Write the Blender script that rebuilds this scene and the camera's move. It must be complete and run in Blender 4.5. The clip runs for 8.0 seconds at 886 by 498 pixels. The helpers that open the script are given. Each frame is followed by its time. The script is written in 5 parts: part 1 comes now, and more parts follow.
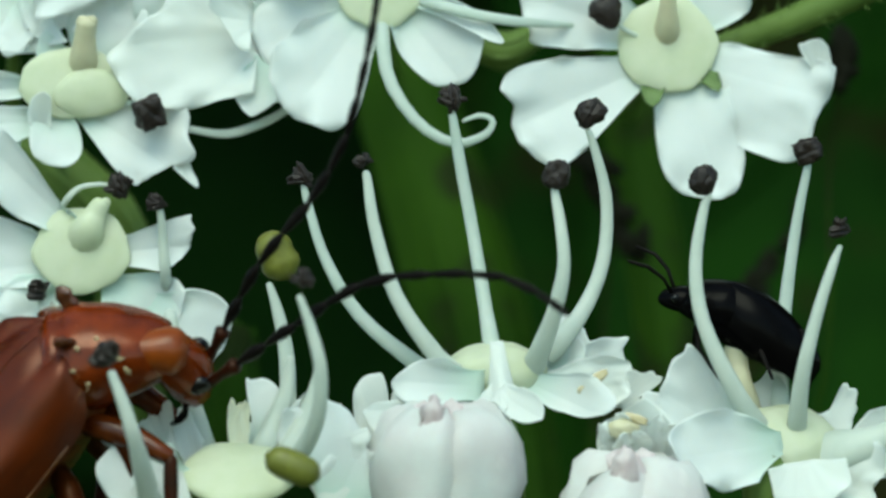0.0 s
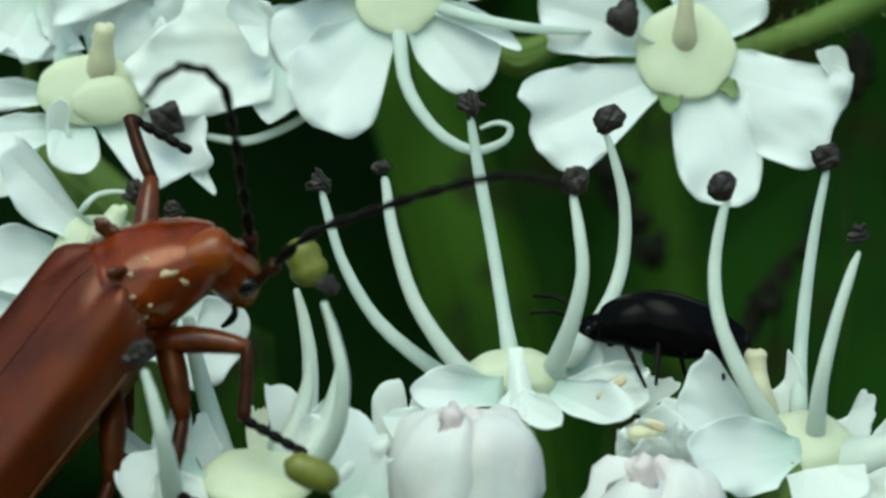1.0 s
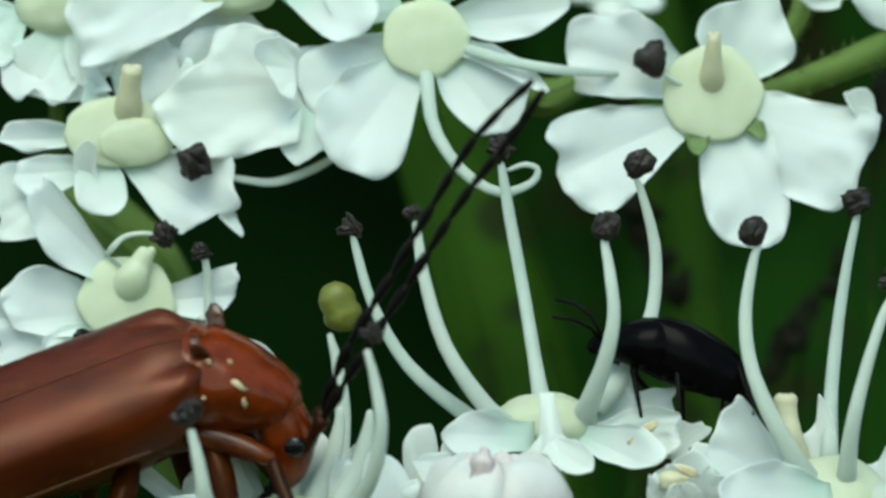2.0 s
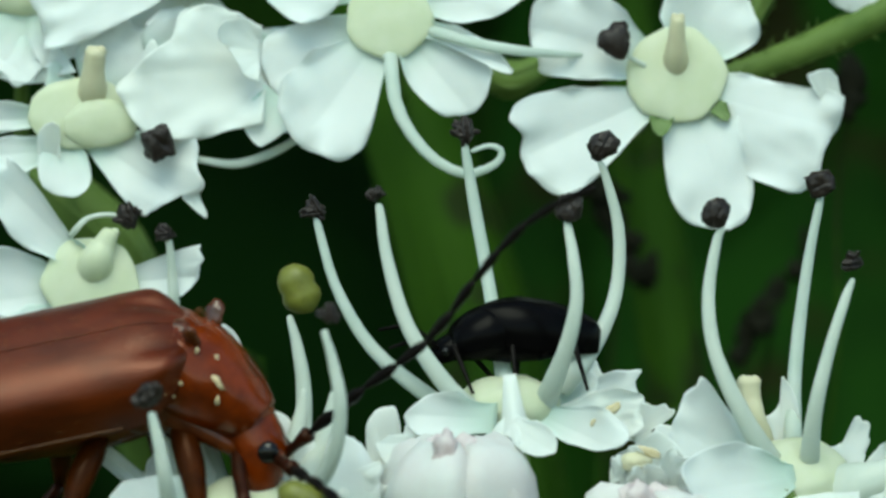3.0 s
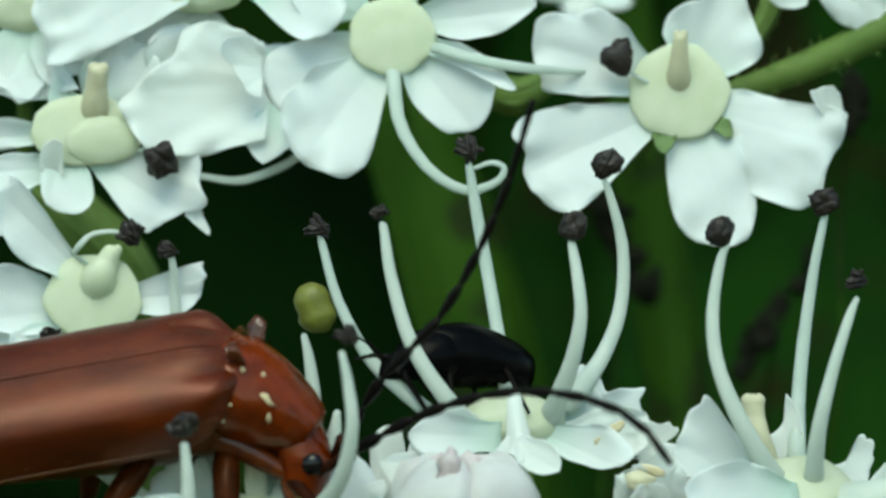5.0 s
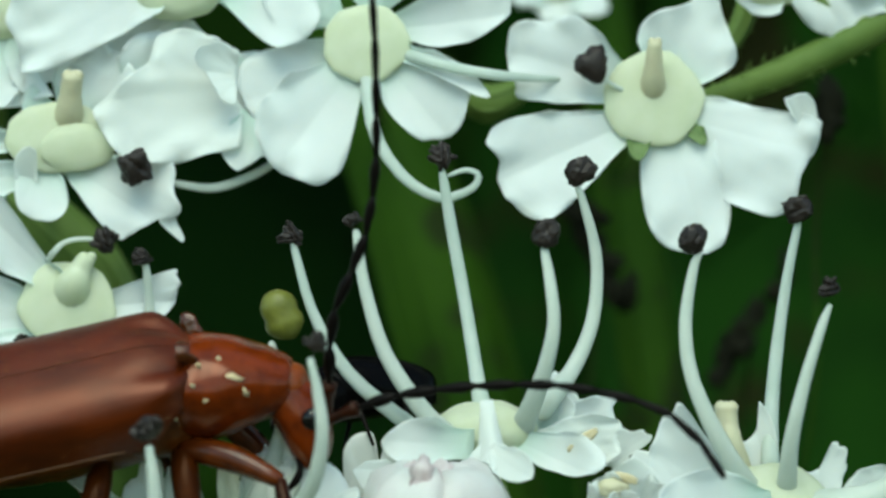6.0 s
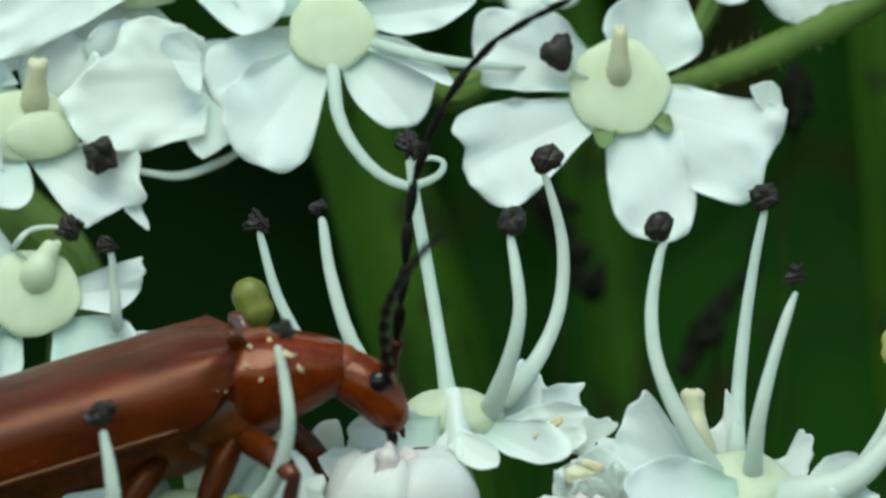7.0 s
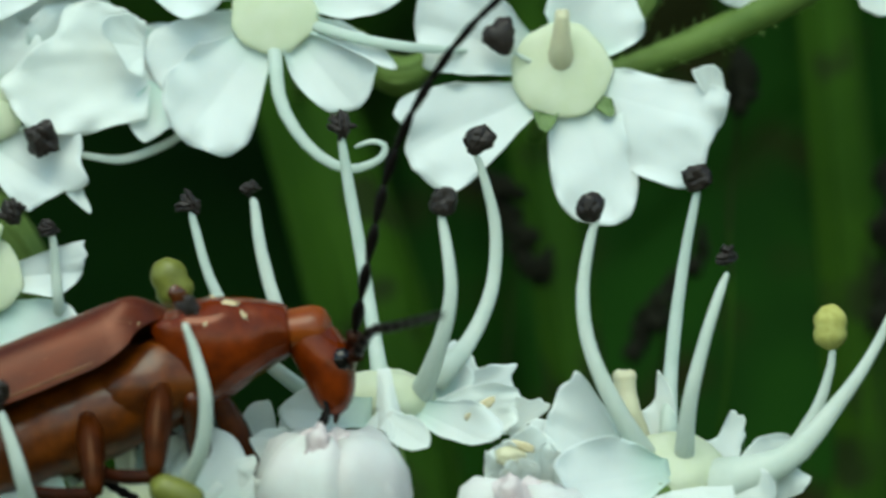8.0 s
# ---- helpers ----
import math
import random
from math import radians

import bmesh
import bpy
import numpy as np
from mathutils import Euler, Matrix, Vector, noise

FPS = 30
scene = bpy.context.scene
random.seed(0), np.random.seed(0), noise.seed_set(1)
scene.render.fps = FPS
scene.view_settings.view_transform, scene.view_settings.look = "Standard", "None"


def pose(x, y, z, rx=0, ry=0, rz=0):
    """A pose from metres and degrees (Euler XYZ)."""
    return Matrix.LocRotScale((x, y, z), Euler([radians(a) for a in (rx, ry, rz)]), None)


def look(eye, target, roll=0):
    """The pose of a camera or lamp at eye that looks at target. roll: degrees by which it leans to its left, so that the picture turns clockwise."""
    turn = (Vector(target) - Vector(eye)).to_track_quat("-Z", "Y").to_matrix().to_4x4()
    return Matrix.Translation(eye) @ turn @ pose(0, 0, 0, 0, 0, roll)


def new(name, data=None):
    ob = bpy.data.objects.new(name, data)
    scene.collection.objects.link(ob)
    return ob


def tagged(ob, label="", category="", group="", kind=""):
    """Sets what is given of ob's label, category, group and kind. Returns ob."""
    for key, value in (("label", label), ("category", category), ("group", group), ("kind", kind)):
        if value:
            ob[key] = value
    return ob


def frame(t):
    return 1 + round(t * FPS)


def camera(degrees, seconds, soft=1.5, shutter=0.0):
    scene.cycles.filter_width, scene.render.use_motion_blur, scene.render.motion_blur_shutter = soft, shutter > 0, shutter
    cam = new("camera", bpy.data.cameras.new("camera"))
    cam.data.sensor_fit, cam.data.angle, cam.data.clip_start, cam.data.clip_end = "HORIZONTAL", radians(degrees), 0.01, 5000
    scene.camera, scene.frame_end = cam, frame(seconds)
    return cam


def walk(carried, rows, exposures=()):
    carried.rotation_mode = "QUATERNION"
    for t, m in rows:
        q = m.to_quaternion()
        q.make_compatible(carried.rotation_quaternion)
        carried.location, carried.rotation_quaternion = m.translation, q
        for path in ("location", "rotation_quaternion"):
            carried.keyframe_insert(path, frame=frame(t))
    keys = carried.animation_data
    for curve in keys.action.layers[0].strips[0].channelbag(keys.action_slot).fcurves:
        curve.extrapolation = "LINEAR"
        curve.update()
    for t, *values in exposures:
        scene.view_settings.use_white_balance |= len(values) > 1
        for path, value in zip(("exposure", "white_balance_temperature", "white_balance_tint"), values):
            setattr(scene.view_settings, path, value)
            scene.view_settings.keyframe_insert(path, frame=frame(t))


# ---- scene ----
cam = camera(2 * math.degrees(math.atan(784 / 12000)), 8.0, soft=2.7, shutter=0.15)
cam.data.dof.use_dof = True
cam.data.dof.focus_distance = 0.1212
cam.data.dof.aperture_fstop = 125.0

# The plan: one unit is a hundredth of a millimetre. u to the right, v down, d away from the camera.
S = 1e-5
REACH = 12000.0


def at(u, v, d=0.0):
    k = 1 + d / REACH
    return Vector(((u - 784) * k * S, d * S, (441 - v) * k * S))


# Sideways and upward drift of the carried camera, in plan units.
DRIFT = [
    (0.0, 4, -63), (0.1, 17, -47), (0.2, 61, 6), (0.3, 80, 19), (0.4, 73, -13), (0.5, 64, -30), (0.6, 91, -3),
    (0.7, 122, 21), (0.8, 100, 1), (0.9, 60, -38), (1.0, 36, -50), (1.1, 53, -14), (1.2, 84, 34), (1.4, 112, 22),
    (1.6, 70, -24), (1.8, 48, -12), (2.0, 86, 26), (2.2, 98, 46), (2.3, 98, 40), (2.4, 108, 22), (2.5, 98, -5),
    (2.6, 97, -6), (2.7, 105, 15), (2.8, 58, 31), (2.9, 16, 21), (3.0, 20, -8), (3.1, 67, -13), (3.2, 108, 1),
    (3.3, 83, 11), (3.4, 31, 2), (3.5, 42, -11), (3.6, 123, -9), (3.7, 146, 2), (3.8, 73, 6), (3.9, 11, -6),
    (4.0, 0, -31), (4.1, 44, -23), (4.2, 93, 12), (4.3, 68, 26), (4.4, 6, 16), (4.5, 0, 0), (4.6, 62, 2),
    (4.7, 86, 11), (4.9, 52, 30), (5.1, 12, 8), (5.3, 48, -10), (5.5, 58, 8), (5.7, 24, 16), (5.8, 11, 23),
    (5.9, 6, 40), (6.0, -22, 36), (6.1, -36, 19), (6.2, -54, 7), (6.3, -64, 29), (6.4, -72, 65), (6.5, -84, 50),
    (6.6, -120, 1), (6.7, -152, -12), (6.8, -142, 16), (6.9, -111, 31), (7.0, -85, 14), (7.1, -101, -15), (7.2, -123, -29),
    (7.3, -117, -17), (7.4, -101, 11), (7.5, -106, 15), (7.6, -146, -8), (7.7, -162, -16), (7.8, -140, -7), (7.9, -141, -3),
    (8.0, -191, -16),
]


def eye(a, b):
    return pose(-a * S, -REACH * S, b * S, 90, 0, 0)


walk(cam, [(t, eye(a, b)) for t, a, b in DRIFT], [(0.0, 1.07, 6860, -17), (8.0, 1.07, 6860, -17)])

# ---- light ----
SUN_UP, SUN_ROUND = 55.0, 190.0
world = bpy.data.worlds.new("sky")
scene.world = world
world.use_nodes = True
wt = world.node_tree
wt.nodes.clear()
sky = wt.nodes.new("ShaderNodeTexSky")
sky.sky_type = "NISHITA"
sky.sun_disc = False
sky.sun_elevation = radians(SUN_UP)
sky.sun_rotation = radians(SUN_ROUND)
back = wt.nodes.new("ShaderNodeBackground")
back.inputs["Strength"].default_value = 0.13
wout = wt.nodes.new("ShaderNodeOutputWorld")
wt.links.new(sky.outputs[0], back.inputs[0])
wt.links.new(back.outputs[0], wout.inputs[0])

sun_data = bpy.data.lights.new("sun", "SUN")
sun_data.energy = 1.15
sun_data.angle = radians(40)
sun_data.color = (1.0, 0.975, 0.95)
sun = new("sun", sun_data)
toward = Vector((math.sin(radians(SUN_ROUND)) * math.cos(radians(SUN_UP)), math.cos(radians(SUN_ROUND)) * math.cos(radians(SUN_UP)), math.sin(radians(SUN_UP))))
sun.matrix_world = look(toward * 0.5, (0, 0, 0))


# ---- materials ----
def material(name, base, second=None, grain=9000.0, stain=1800.0, rough=0.5, bump=0.25, depth=8e-6, through_light=0.0, coat=0.0, spots=None, stretch=(1, 1, 1), spec=0.5, claw=None, tint_=(1, 1, 1)):
    """Two colours mixed at two scales, with fine relief, on object coordinates."""
    m = bpy.data.materials.new(name)
    m.use_nodes = True
    nt = m.node_tree
    n, l = nt.nodes, nt.links
    n.clear()
    out = n.new("ShaderNodeOutputMaterial")
    b = n.new("ShaderNodeBsdfPrincipled")
    co = n.new("ShaderNodeTexCoord")
    mp = n.new("ShaderNodeMapping")
    mp.inputs["Scale"].default_value = stretch
    l.new(co.outputs["Object"], mp.inputs["Vector"])
    fine = n.new("ShaderNodeTexNoise")
    fine.inputs["Scale"].default_value = grain
    fine.inputs["Detail"].default_value = 5
    wide = n.new("ShaderNodeTexNoise")
    wide.inputs["Scale"].default_value = stain
    wide.inputs["Detail"].default_value = 2
    l.new(mp.outputs[0], fine.inputs["Vector"])
    l.new(mp.outputs[0], wide.inputs["Vector"])
    mix = n.new("ShaderNodeMix")
    mix.data_type = "RGBA"
    both = n.new("ShaderNodeMath")
    both.operation = "MULTIPLY_ADD"
    both.inputs[1].default_value = 0.4
    l.new(fine.outputs["Fac"], both.inputs[0])
    span = n.new("ShaderNodeMapRange")
    span.inputs[1].default_value, span.inputs[2].default_value = 0.35, 0.68
    span.inputs[4].default_value = 0.7
    l.new(wide.outputs["Fac"], span.inputs[0])
    l.new(span.outputs[0], both.inputs[2])
    l.new(both.outputs[0], mix.inputs["Factor"])
    mix.inputs["A"].default_value = (*base, 1)
    mix.inputs["B"].default_value = (*(second or [c * 0.8 for c in base]), 1)
    colour = mix.outputs["Result"]
    if spots:
        hue, scale, edge = spots
        vor = n.new("ShaderNodeTexNoise")
        vor.inputs["Scale"].default_value = scale
        l.new(mp.outputs[0], vor.inputs["Vector"])
        lim = n.new("ShaderNodeMapRange")
        lim.inputs[1].default_value, lim.inputs[2].default_value = edge, edge + 0.06
        l.new(vor.outputs["Fac"], lim.inputs[0])
        sm = n.new("ShaderNodeMix")
        sm.data_type = "RGBA"
        l.new(lim.outputs[0], sm.inputs["Factor"])
        l.new(colour, sm.inputs["A"])
        sm.inputs["B"].default_value = (*hue, 1)
        colour = sm.outputs["Result"]
    if claw:
        hue, reach = claw
        xyz = n.new("ShaderNodeSeparateXYZ")
        l.new(co.outputs["Object"], xyz.inputs[0])
        near = n.new("ShaderNodeMapRange")
        near.interpolation_type = "SMOOTHSTEP"
        near.inputs[1].default_value, near.inputs[2].default_value = 0.0, reach
        near.inputs[3].default_value, near.inputs[4].default_value = 1.0, 0.0
        l.new(xyz.outputs["Y"], near.inputs[0])
        veins = n.new("ShaderNodeTexWave")
        veins.bands_direction = "X"
        veins.inputs["Scale"].default_value = 5500
        veins.inputs["Distortion"].default_value = 3.0
        l.new(co.outputs["Object"], veins.inputs["Vector"])
        tint = n.new("ShaderNodeMath")
        tint.operation = "MULTIPLY"
        vr = n.new("ShaderNodeMapRange")
        vr.inputs[3].default_value, vr.inputs[4].default_value = 0.72, 1.0
        l.new(veins.outputs["Fac"], vr.inputs[0])
        l.new(near.outputs[0], tint.inputs[0])
        l.new(vr.outputs[0], tint.inputs[1])
        cm = n.new("ShaderNodeMix")
        cm.data_type = "RGBA"
        l.new(tint.outputs[0], cm.inputs["Factor"])
        l.new(colour, cm.inputs["A"])
        cm.inputs["B"].default_value = (*hue, 1)
        colour = cm.outputs["Result"]
    l.new(colour, b.inputs["Base Color"])
    b.inputs["Roughness"].default_value = rough
    b.inputs["Specular IOR Level"].default_value = spec
    b.inputs["Specular Tint"].default_value = (*tint_, 1)
    b.inputs["Coat Weight"].default_value = coat
    b.inputs["Coat Roughness"].default_value = 0.12
    bp = n.new("ShaderNodeBump")
    bp.inputs["Strength"].default_value = bump
    bp.inputs["Distance"].default_value = depth
    l.new(fine.outputs["Fac"], bp.inputs["Height"])
    l.new(bp.outputs[0], b.inputs["Normal"])
    final = b.outputs[0]
    if through_light:
        tr = n.new("ShaderNodeBsdfTranslucent")
        l.new(colour, tr.inputs["Color"])
        ms = n.new("ShaderNodeMixShader")
        ms.inputs[0].default_value = through_light
        l.new(final, ms.inputs[1])
        l.new(tr.outputs[0], ms.inputs[2])
        final = ms.outputs[0]
    l.new(final, out.inputs["Surface"])
    return m


PETAL = material("petal_white", (0.865, 0.88, 0.87), (0.83, 0.86, 0.85), 14000, 2200, 0.55, 0.12, 4e-6, through_light=0.5, spec=0.25, claw=((0.68, 0.81, 0.745), 0.0011))
PETAL_PLAIN = material("petal_white_edge", (0.87, 0.885, 0.86), (0.84, 0.865, 0.84), 14000, 2200, 0.55, 0.12, 4e-6, through_light=0.5, spec=0.25)
BUD = material("bud_white", (0.84, 0.86, 0.83), (0.76, 0.71, 0.705), 9000, 1100, 0.5, 0.35, 7e-6, through_light=0.4, spec=0.3)
DISC = material("disc_cream", (0.74, 0.765, 0.60), (0.68, 0.72, 0.52), 16000, 2500, 0.42, 0.15, 4e-6, through_light=0.4, spec=0.3)
STYLE = material("style_pinkish", (0.70, 0.67, 0.47), (0.66, 0.61, 0.43), 12000, 3000, 0.45, 0.15, 4e-6, through_light=0.3, spec=0.25)
FILAMENT_WHITE = material("filament_bright", (0.68, 0.73, 0.68), (0.58, 0.66, 0.59), 12000, 1500, 0.35, 0.2, 5e-6, through_light=0.45, spec=0.3)
FILAMENT = material("filament_white", (0.70, 0.735, 0.67), (0.60, 0.655, 0.585), 12000, 1500, 0.35, 0.2, 5e-6, through_light=0.38, spec=0.3)
ANTHER = material("anther_dark", (0.010, 0.0055, 0.0045), (0.024, 0.018, 0.015), 30000, 9000, 0.34, 0.9, 1.4e-5, spec=0.26)
ANTHER_OLIVE = material("anther_olive", (0.15, 0.155, 0.026), (0.10, 0.105, 0.018), 16000, 4000, 0.4, 0.4, 1e-5, spec=0.3)
ANTHER_YELLOW = material("anther_yellow", (0.42, 0.40, 0.13), (0.30, 0.28, 0.07), 26000, 6000, 0.6, 0.8, 1.6e-5, spec=0.2)
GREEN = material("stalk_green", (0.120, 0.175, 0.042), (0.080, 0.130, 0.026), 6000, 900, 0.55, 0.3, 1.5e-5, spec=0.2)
# Stalk green darkened: shade behind the front flowers is put into the colour.
GREEN_SHADED = material("stalk_green_shaded", (0.023, 0.055, 0.0036), (0.011, 0.031, 0.0022), 3000, 300, 0.7, 0.3, 2e-5, spots=((0.012, 0.020, 0.004), 460, 0.55), spec=0.05)
# The thicket's shade is partly put into this dark green.
LEAF = material("leaf_shaded", (0.0150, 0.042, 0.0058), (0.0100, 0.029, 0.0042), 1500, 120, 0.8, 0.3, 5e-5, spec=0.03)
EARTH = material("meadow_ground", (0.05, 0.08, 0.025), (0.07, 0.055, 0.03), 60, 3, 0.9, 0.5, 0.01)
RUST = material("beetle_orange", (0.150, 0.0205, 0.0008), (0.060, 0.0074, 0.0005), 20000, 2200, 0.2, 0.4, 6e-6, coat=0.04, spec=0.42, tint_=(1.0, 0.60, 0.48))
ELYTRON = material("beetle_brown_wing", (0.086, 0.0122, 0.0007), (0.034, 0.0045, 0.0003), 42000, 2600, 0.28, 1.0, 8e-6, spec=0.48, tint_=(1.0, 0.54, 0.42), stretch=(0.35, 1, 1))
BELLY = material("beetle_belly", (0.13, 0.031, 0.0020), (0.034, 0.0065, 0.0006), 16000, 2400, 0.3, 0.4, 8e-6, spec=0.3)
NAPE = material("beetle_nape", (0.20, 0.040, 0.0024), (0.13, 0.024, 0.0014), 16000, 2400, 0.3, 0.4, 8e-6, spec=0.3)
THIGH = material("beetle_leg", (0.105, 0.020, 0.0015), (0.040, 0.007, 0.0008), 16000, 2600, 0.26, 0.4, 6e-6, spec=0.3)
# Leg colour with the shade under the body put into it.
SHADED_THIGH = material("beetle_leg_shaded", (0.050, 0.0105, 0.0012), (0.020, 0.0045, 0.0008), 16000, 2600, 0.3, 0.4, 6e-6, spec=0.12, tint_=(1.0, 0.6, 0.4))
SHIN = material("beetle_dark_leg", (0.030, 0.006, 0.002), (0.012, 0.004, 0.002), 16000, 3500, 0.32, 0.4, 6e-6, spec=0.14, tint_=(1.0, 0.7, 0.55))
JET = material("black_horn", (0.0035, 0.0025, 0.002), (0.006, 0.0045, 0.004), 26000, 4000, 0.42, 0.5, 6e-6, spec=0.06)
BLACK_SHELL = material("black_shell", (0.0014, 0.0012, 0.0013), (0.0024, 0.002, 0.0022), 24000, 3000, 0.26, 0.35, 4e-6, spec=0.04)
BUD_TIP = material("bud_tip_pink", (0.74, 0.68, 0.67), (0.58, 0.46, 0.47), 12000, 3000, 0.5, 0.2, 5e-6, through_light=0.3)
HORN = material("shield_corner_brown", (0.085, 0.018, 0.002), (0.035, 0.009, 0.0015), 20000, 5000, 0.25, 0.4, 6e-6, spec=0.5)
RIM = material("wing_rim_yellow", (0.16, 0.060, 0.008), (0.08, 0.022, 0.003), 20000, 4000, 0.4, 0.2, 4e-6)
POLLEN = material("pollen_cream", (0.55, 0.44, 0.26), (0.42, 0.34, 0.2), 30000, 9000, 0.7, 0.3, 3e-6)
WITHERED = material("withered_brown", (0.0035, 0.0045, 0.0018), (0.007, 0.007, 0.003), 9000, 2000, 0.8, 0.5, 1e-5, spec=0.1)
CREAM = material("petal_cream", (0.80, 0.79, 0.64), (0.74, 0.75, 0.62), 12000, 2200, 0.55, 0.2, 5e-6, through_light=0.4, spec=0.25)
TAN = material("tan_husk", (0.60, 0.53, 0.36), (0.44, 0.36, 0.2), 16000, 5000, 0.6, 0.3, 6e-6)
SEPAL = material("sepal_green", (0.10, 0.16, 0.05), (0.14, 0.19, 0.08), 9000, 2500, 0.6, 0.3, 5e-6, spec=0.2)
HAIR = material("golden_hair", (0.22, 0.08, 0.016), (0.15, 0.05, 0.01), 30000, 9000, 0.5, 0.1, 2e-6)
# Lit copy of the leaf green: its light is put into the colour.
LEAF_LIT = material("leaf_lit_green", (0.012, 0.044, 0.0035), (0.005, 0.019, 0.002), 1800, 300, 0.8, 0.3, 5e-5, spots=((0.015, 0.016, 0.004), 330, 0.54), spec=0.05)
EYE = material("beetle_eye", (0.002, 0.0015, 0.0015), (0.004, 0.003, 0.003), 40000, 4000, 0.12, 0.2, 2e-6, spec=0.3)


# ---- builders ----
def part(name, bm, mat, parent, label="", smooth=True):
    me = bpy.data.meshes.new(name)
    bmesh.ops.recalc_face_normals(bm, faces=bm.faces)
    bm.to_mesh(me)
    bm.free()
    if smooth:
        me.polygons.foreach_set("use_smooth", [True] * len(me.polygons))
    me.materials.append(mat)
    ob = new(name, me)
    if parent:
        ob.parent = parent
    return tagged(ob, label) if label else ob


def thing(name, where, label, category, group="", kind=""):
    ob = new(name)
    ob.empty_display_size = 0.0005
    ob.location = where
    return tagged(ob, label, category, group, kind)


def spline(points, n):
    """Points evenly stepped along a Catmull-Rom curve."""
    p = [Vector(q) for q in points]
    p = [p[0] * 2 - p[1]] + p + [p[-1] * 2 - p[-2]]
    out = []
    spans = len(p) - 3
    for i in range(n + 1):
        x = min(i / n * spans, spans - 1e-6)
        k = int(x)
        f = x - k
        a, b, c, d = p[k:k + 4]
        out.append(0.5 * (2 * b + (c - a) * f + (2 * a - 5 * b + 4 * c - d) * f * f + (3 * b - a - 3 * c + d) * f ** 3))
    return out


def tube(bm, points, radii, sides=10, flat=1.0):
    """A closed tube along points, rounded at its ends."""
    rings = []
    up = Vector((0.13, -0.9, 0.31))
    n = len(points)
    for i, p in enumerate(points):
        t = (points[min(i + 1, n - 1)] - points[max(i - 1, 0)]).normalized()
        x = t.cross(up).normalized()
        y = x.cross(t).normalized()
        r = radii[i]
        rings.append([bm.verts.new(p + r * (x * math.cos(k * math.tau / sides) + flat * y * math.sin(k * math.tau / sides))) for k in range(sides)])
    for a, b in zip(rings, rings[1:]):
        for k in range(sides):
            bm.faces.new((a[k], a[(k + 1) % sides], b[(k + 1) % sides], b[k]))
    for ring, p, q in ((rings[0], points[0], points[1]), (rings[-1], points[-1], points[-2])):
        cap = bm.verts.new(p + (p - q).normalized() * (ring[0].co - p).length * 0.5)
        for k in range(sides):
            bm.faces.new((ring[k], ring[(k + 1) % sides], cap))
    return bm


def ramp(values, n):
    """n + 1 numbers spread over the given ones."""
    out = []
    for i in range(n + 1):
        x = i / n * (len(values) - 1)
        k = min(int(x), len(values) - 2)
        out.append(values[k] + (values[k + 1] - values[k]) * (x - k))
    return out


def blob(size, wrinkle=0.0, rough_scale=2.0, seed=0, level=3, groove=0.0):
    """A rounded lump of three half-axes, in plan units, with noise and a groove along x."""
    bm = bmesh.new()
    bmesh.ops.create_icosphere(bm, subdivisions=level, radius=1.0)
    off = Vector((seed * 3.7, seed * 1.3, seed * 2.1))
    for v in bm.verts:
        p = v.co.copy()
        k = 1 + wrinkle * noise.noise(p * rough_scale + off) + 0.5 * wrinkle * noise.noise(p * rough_scale * 2.6 + off)
        k -= groove * math.exp(-(p.z / 0.22) ** 2)
        v.co = Vector((p.x * size[0], p.y * size[1], p.z * size[2])) * k * S
    return bm


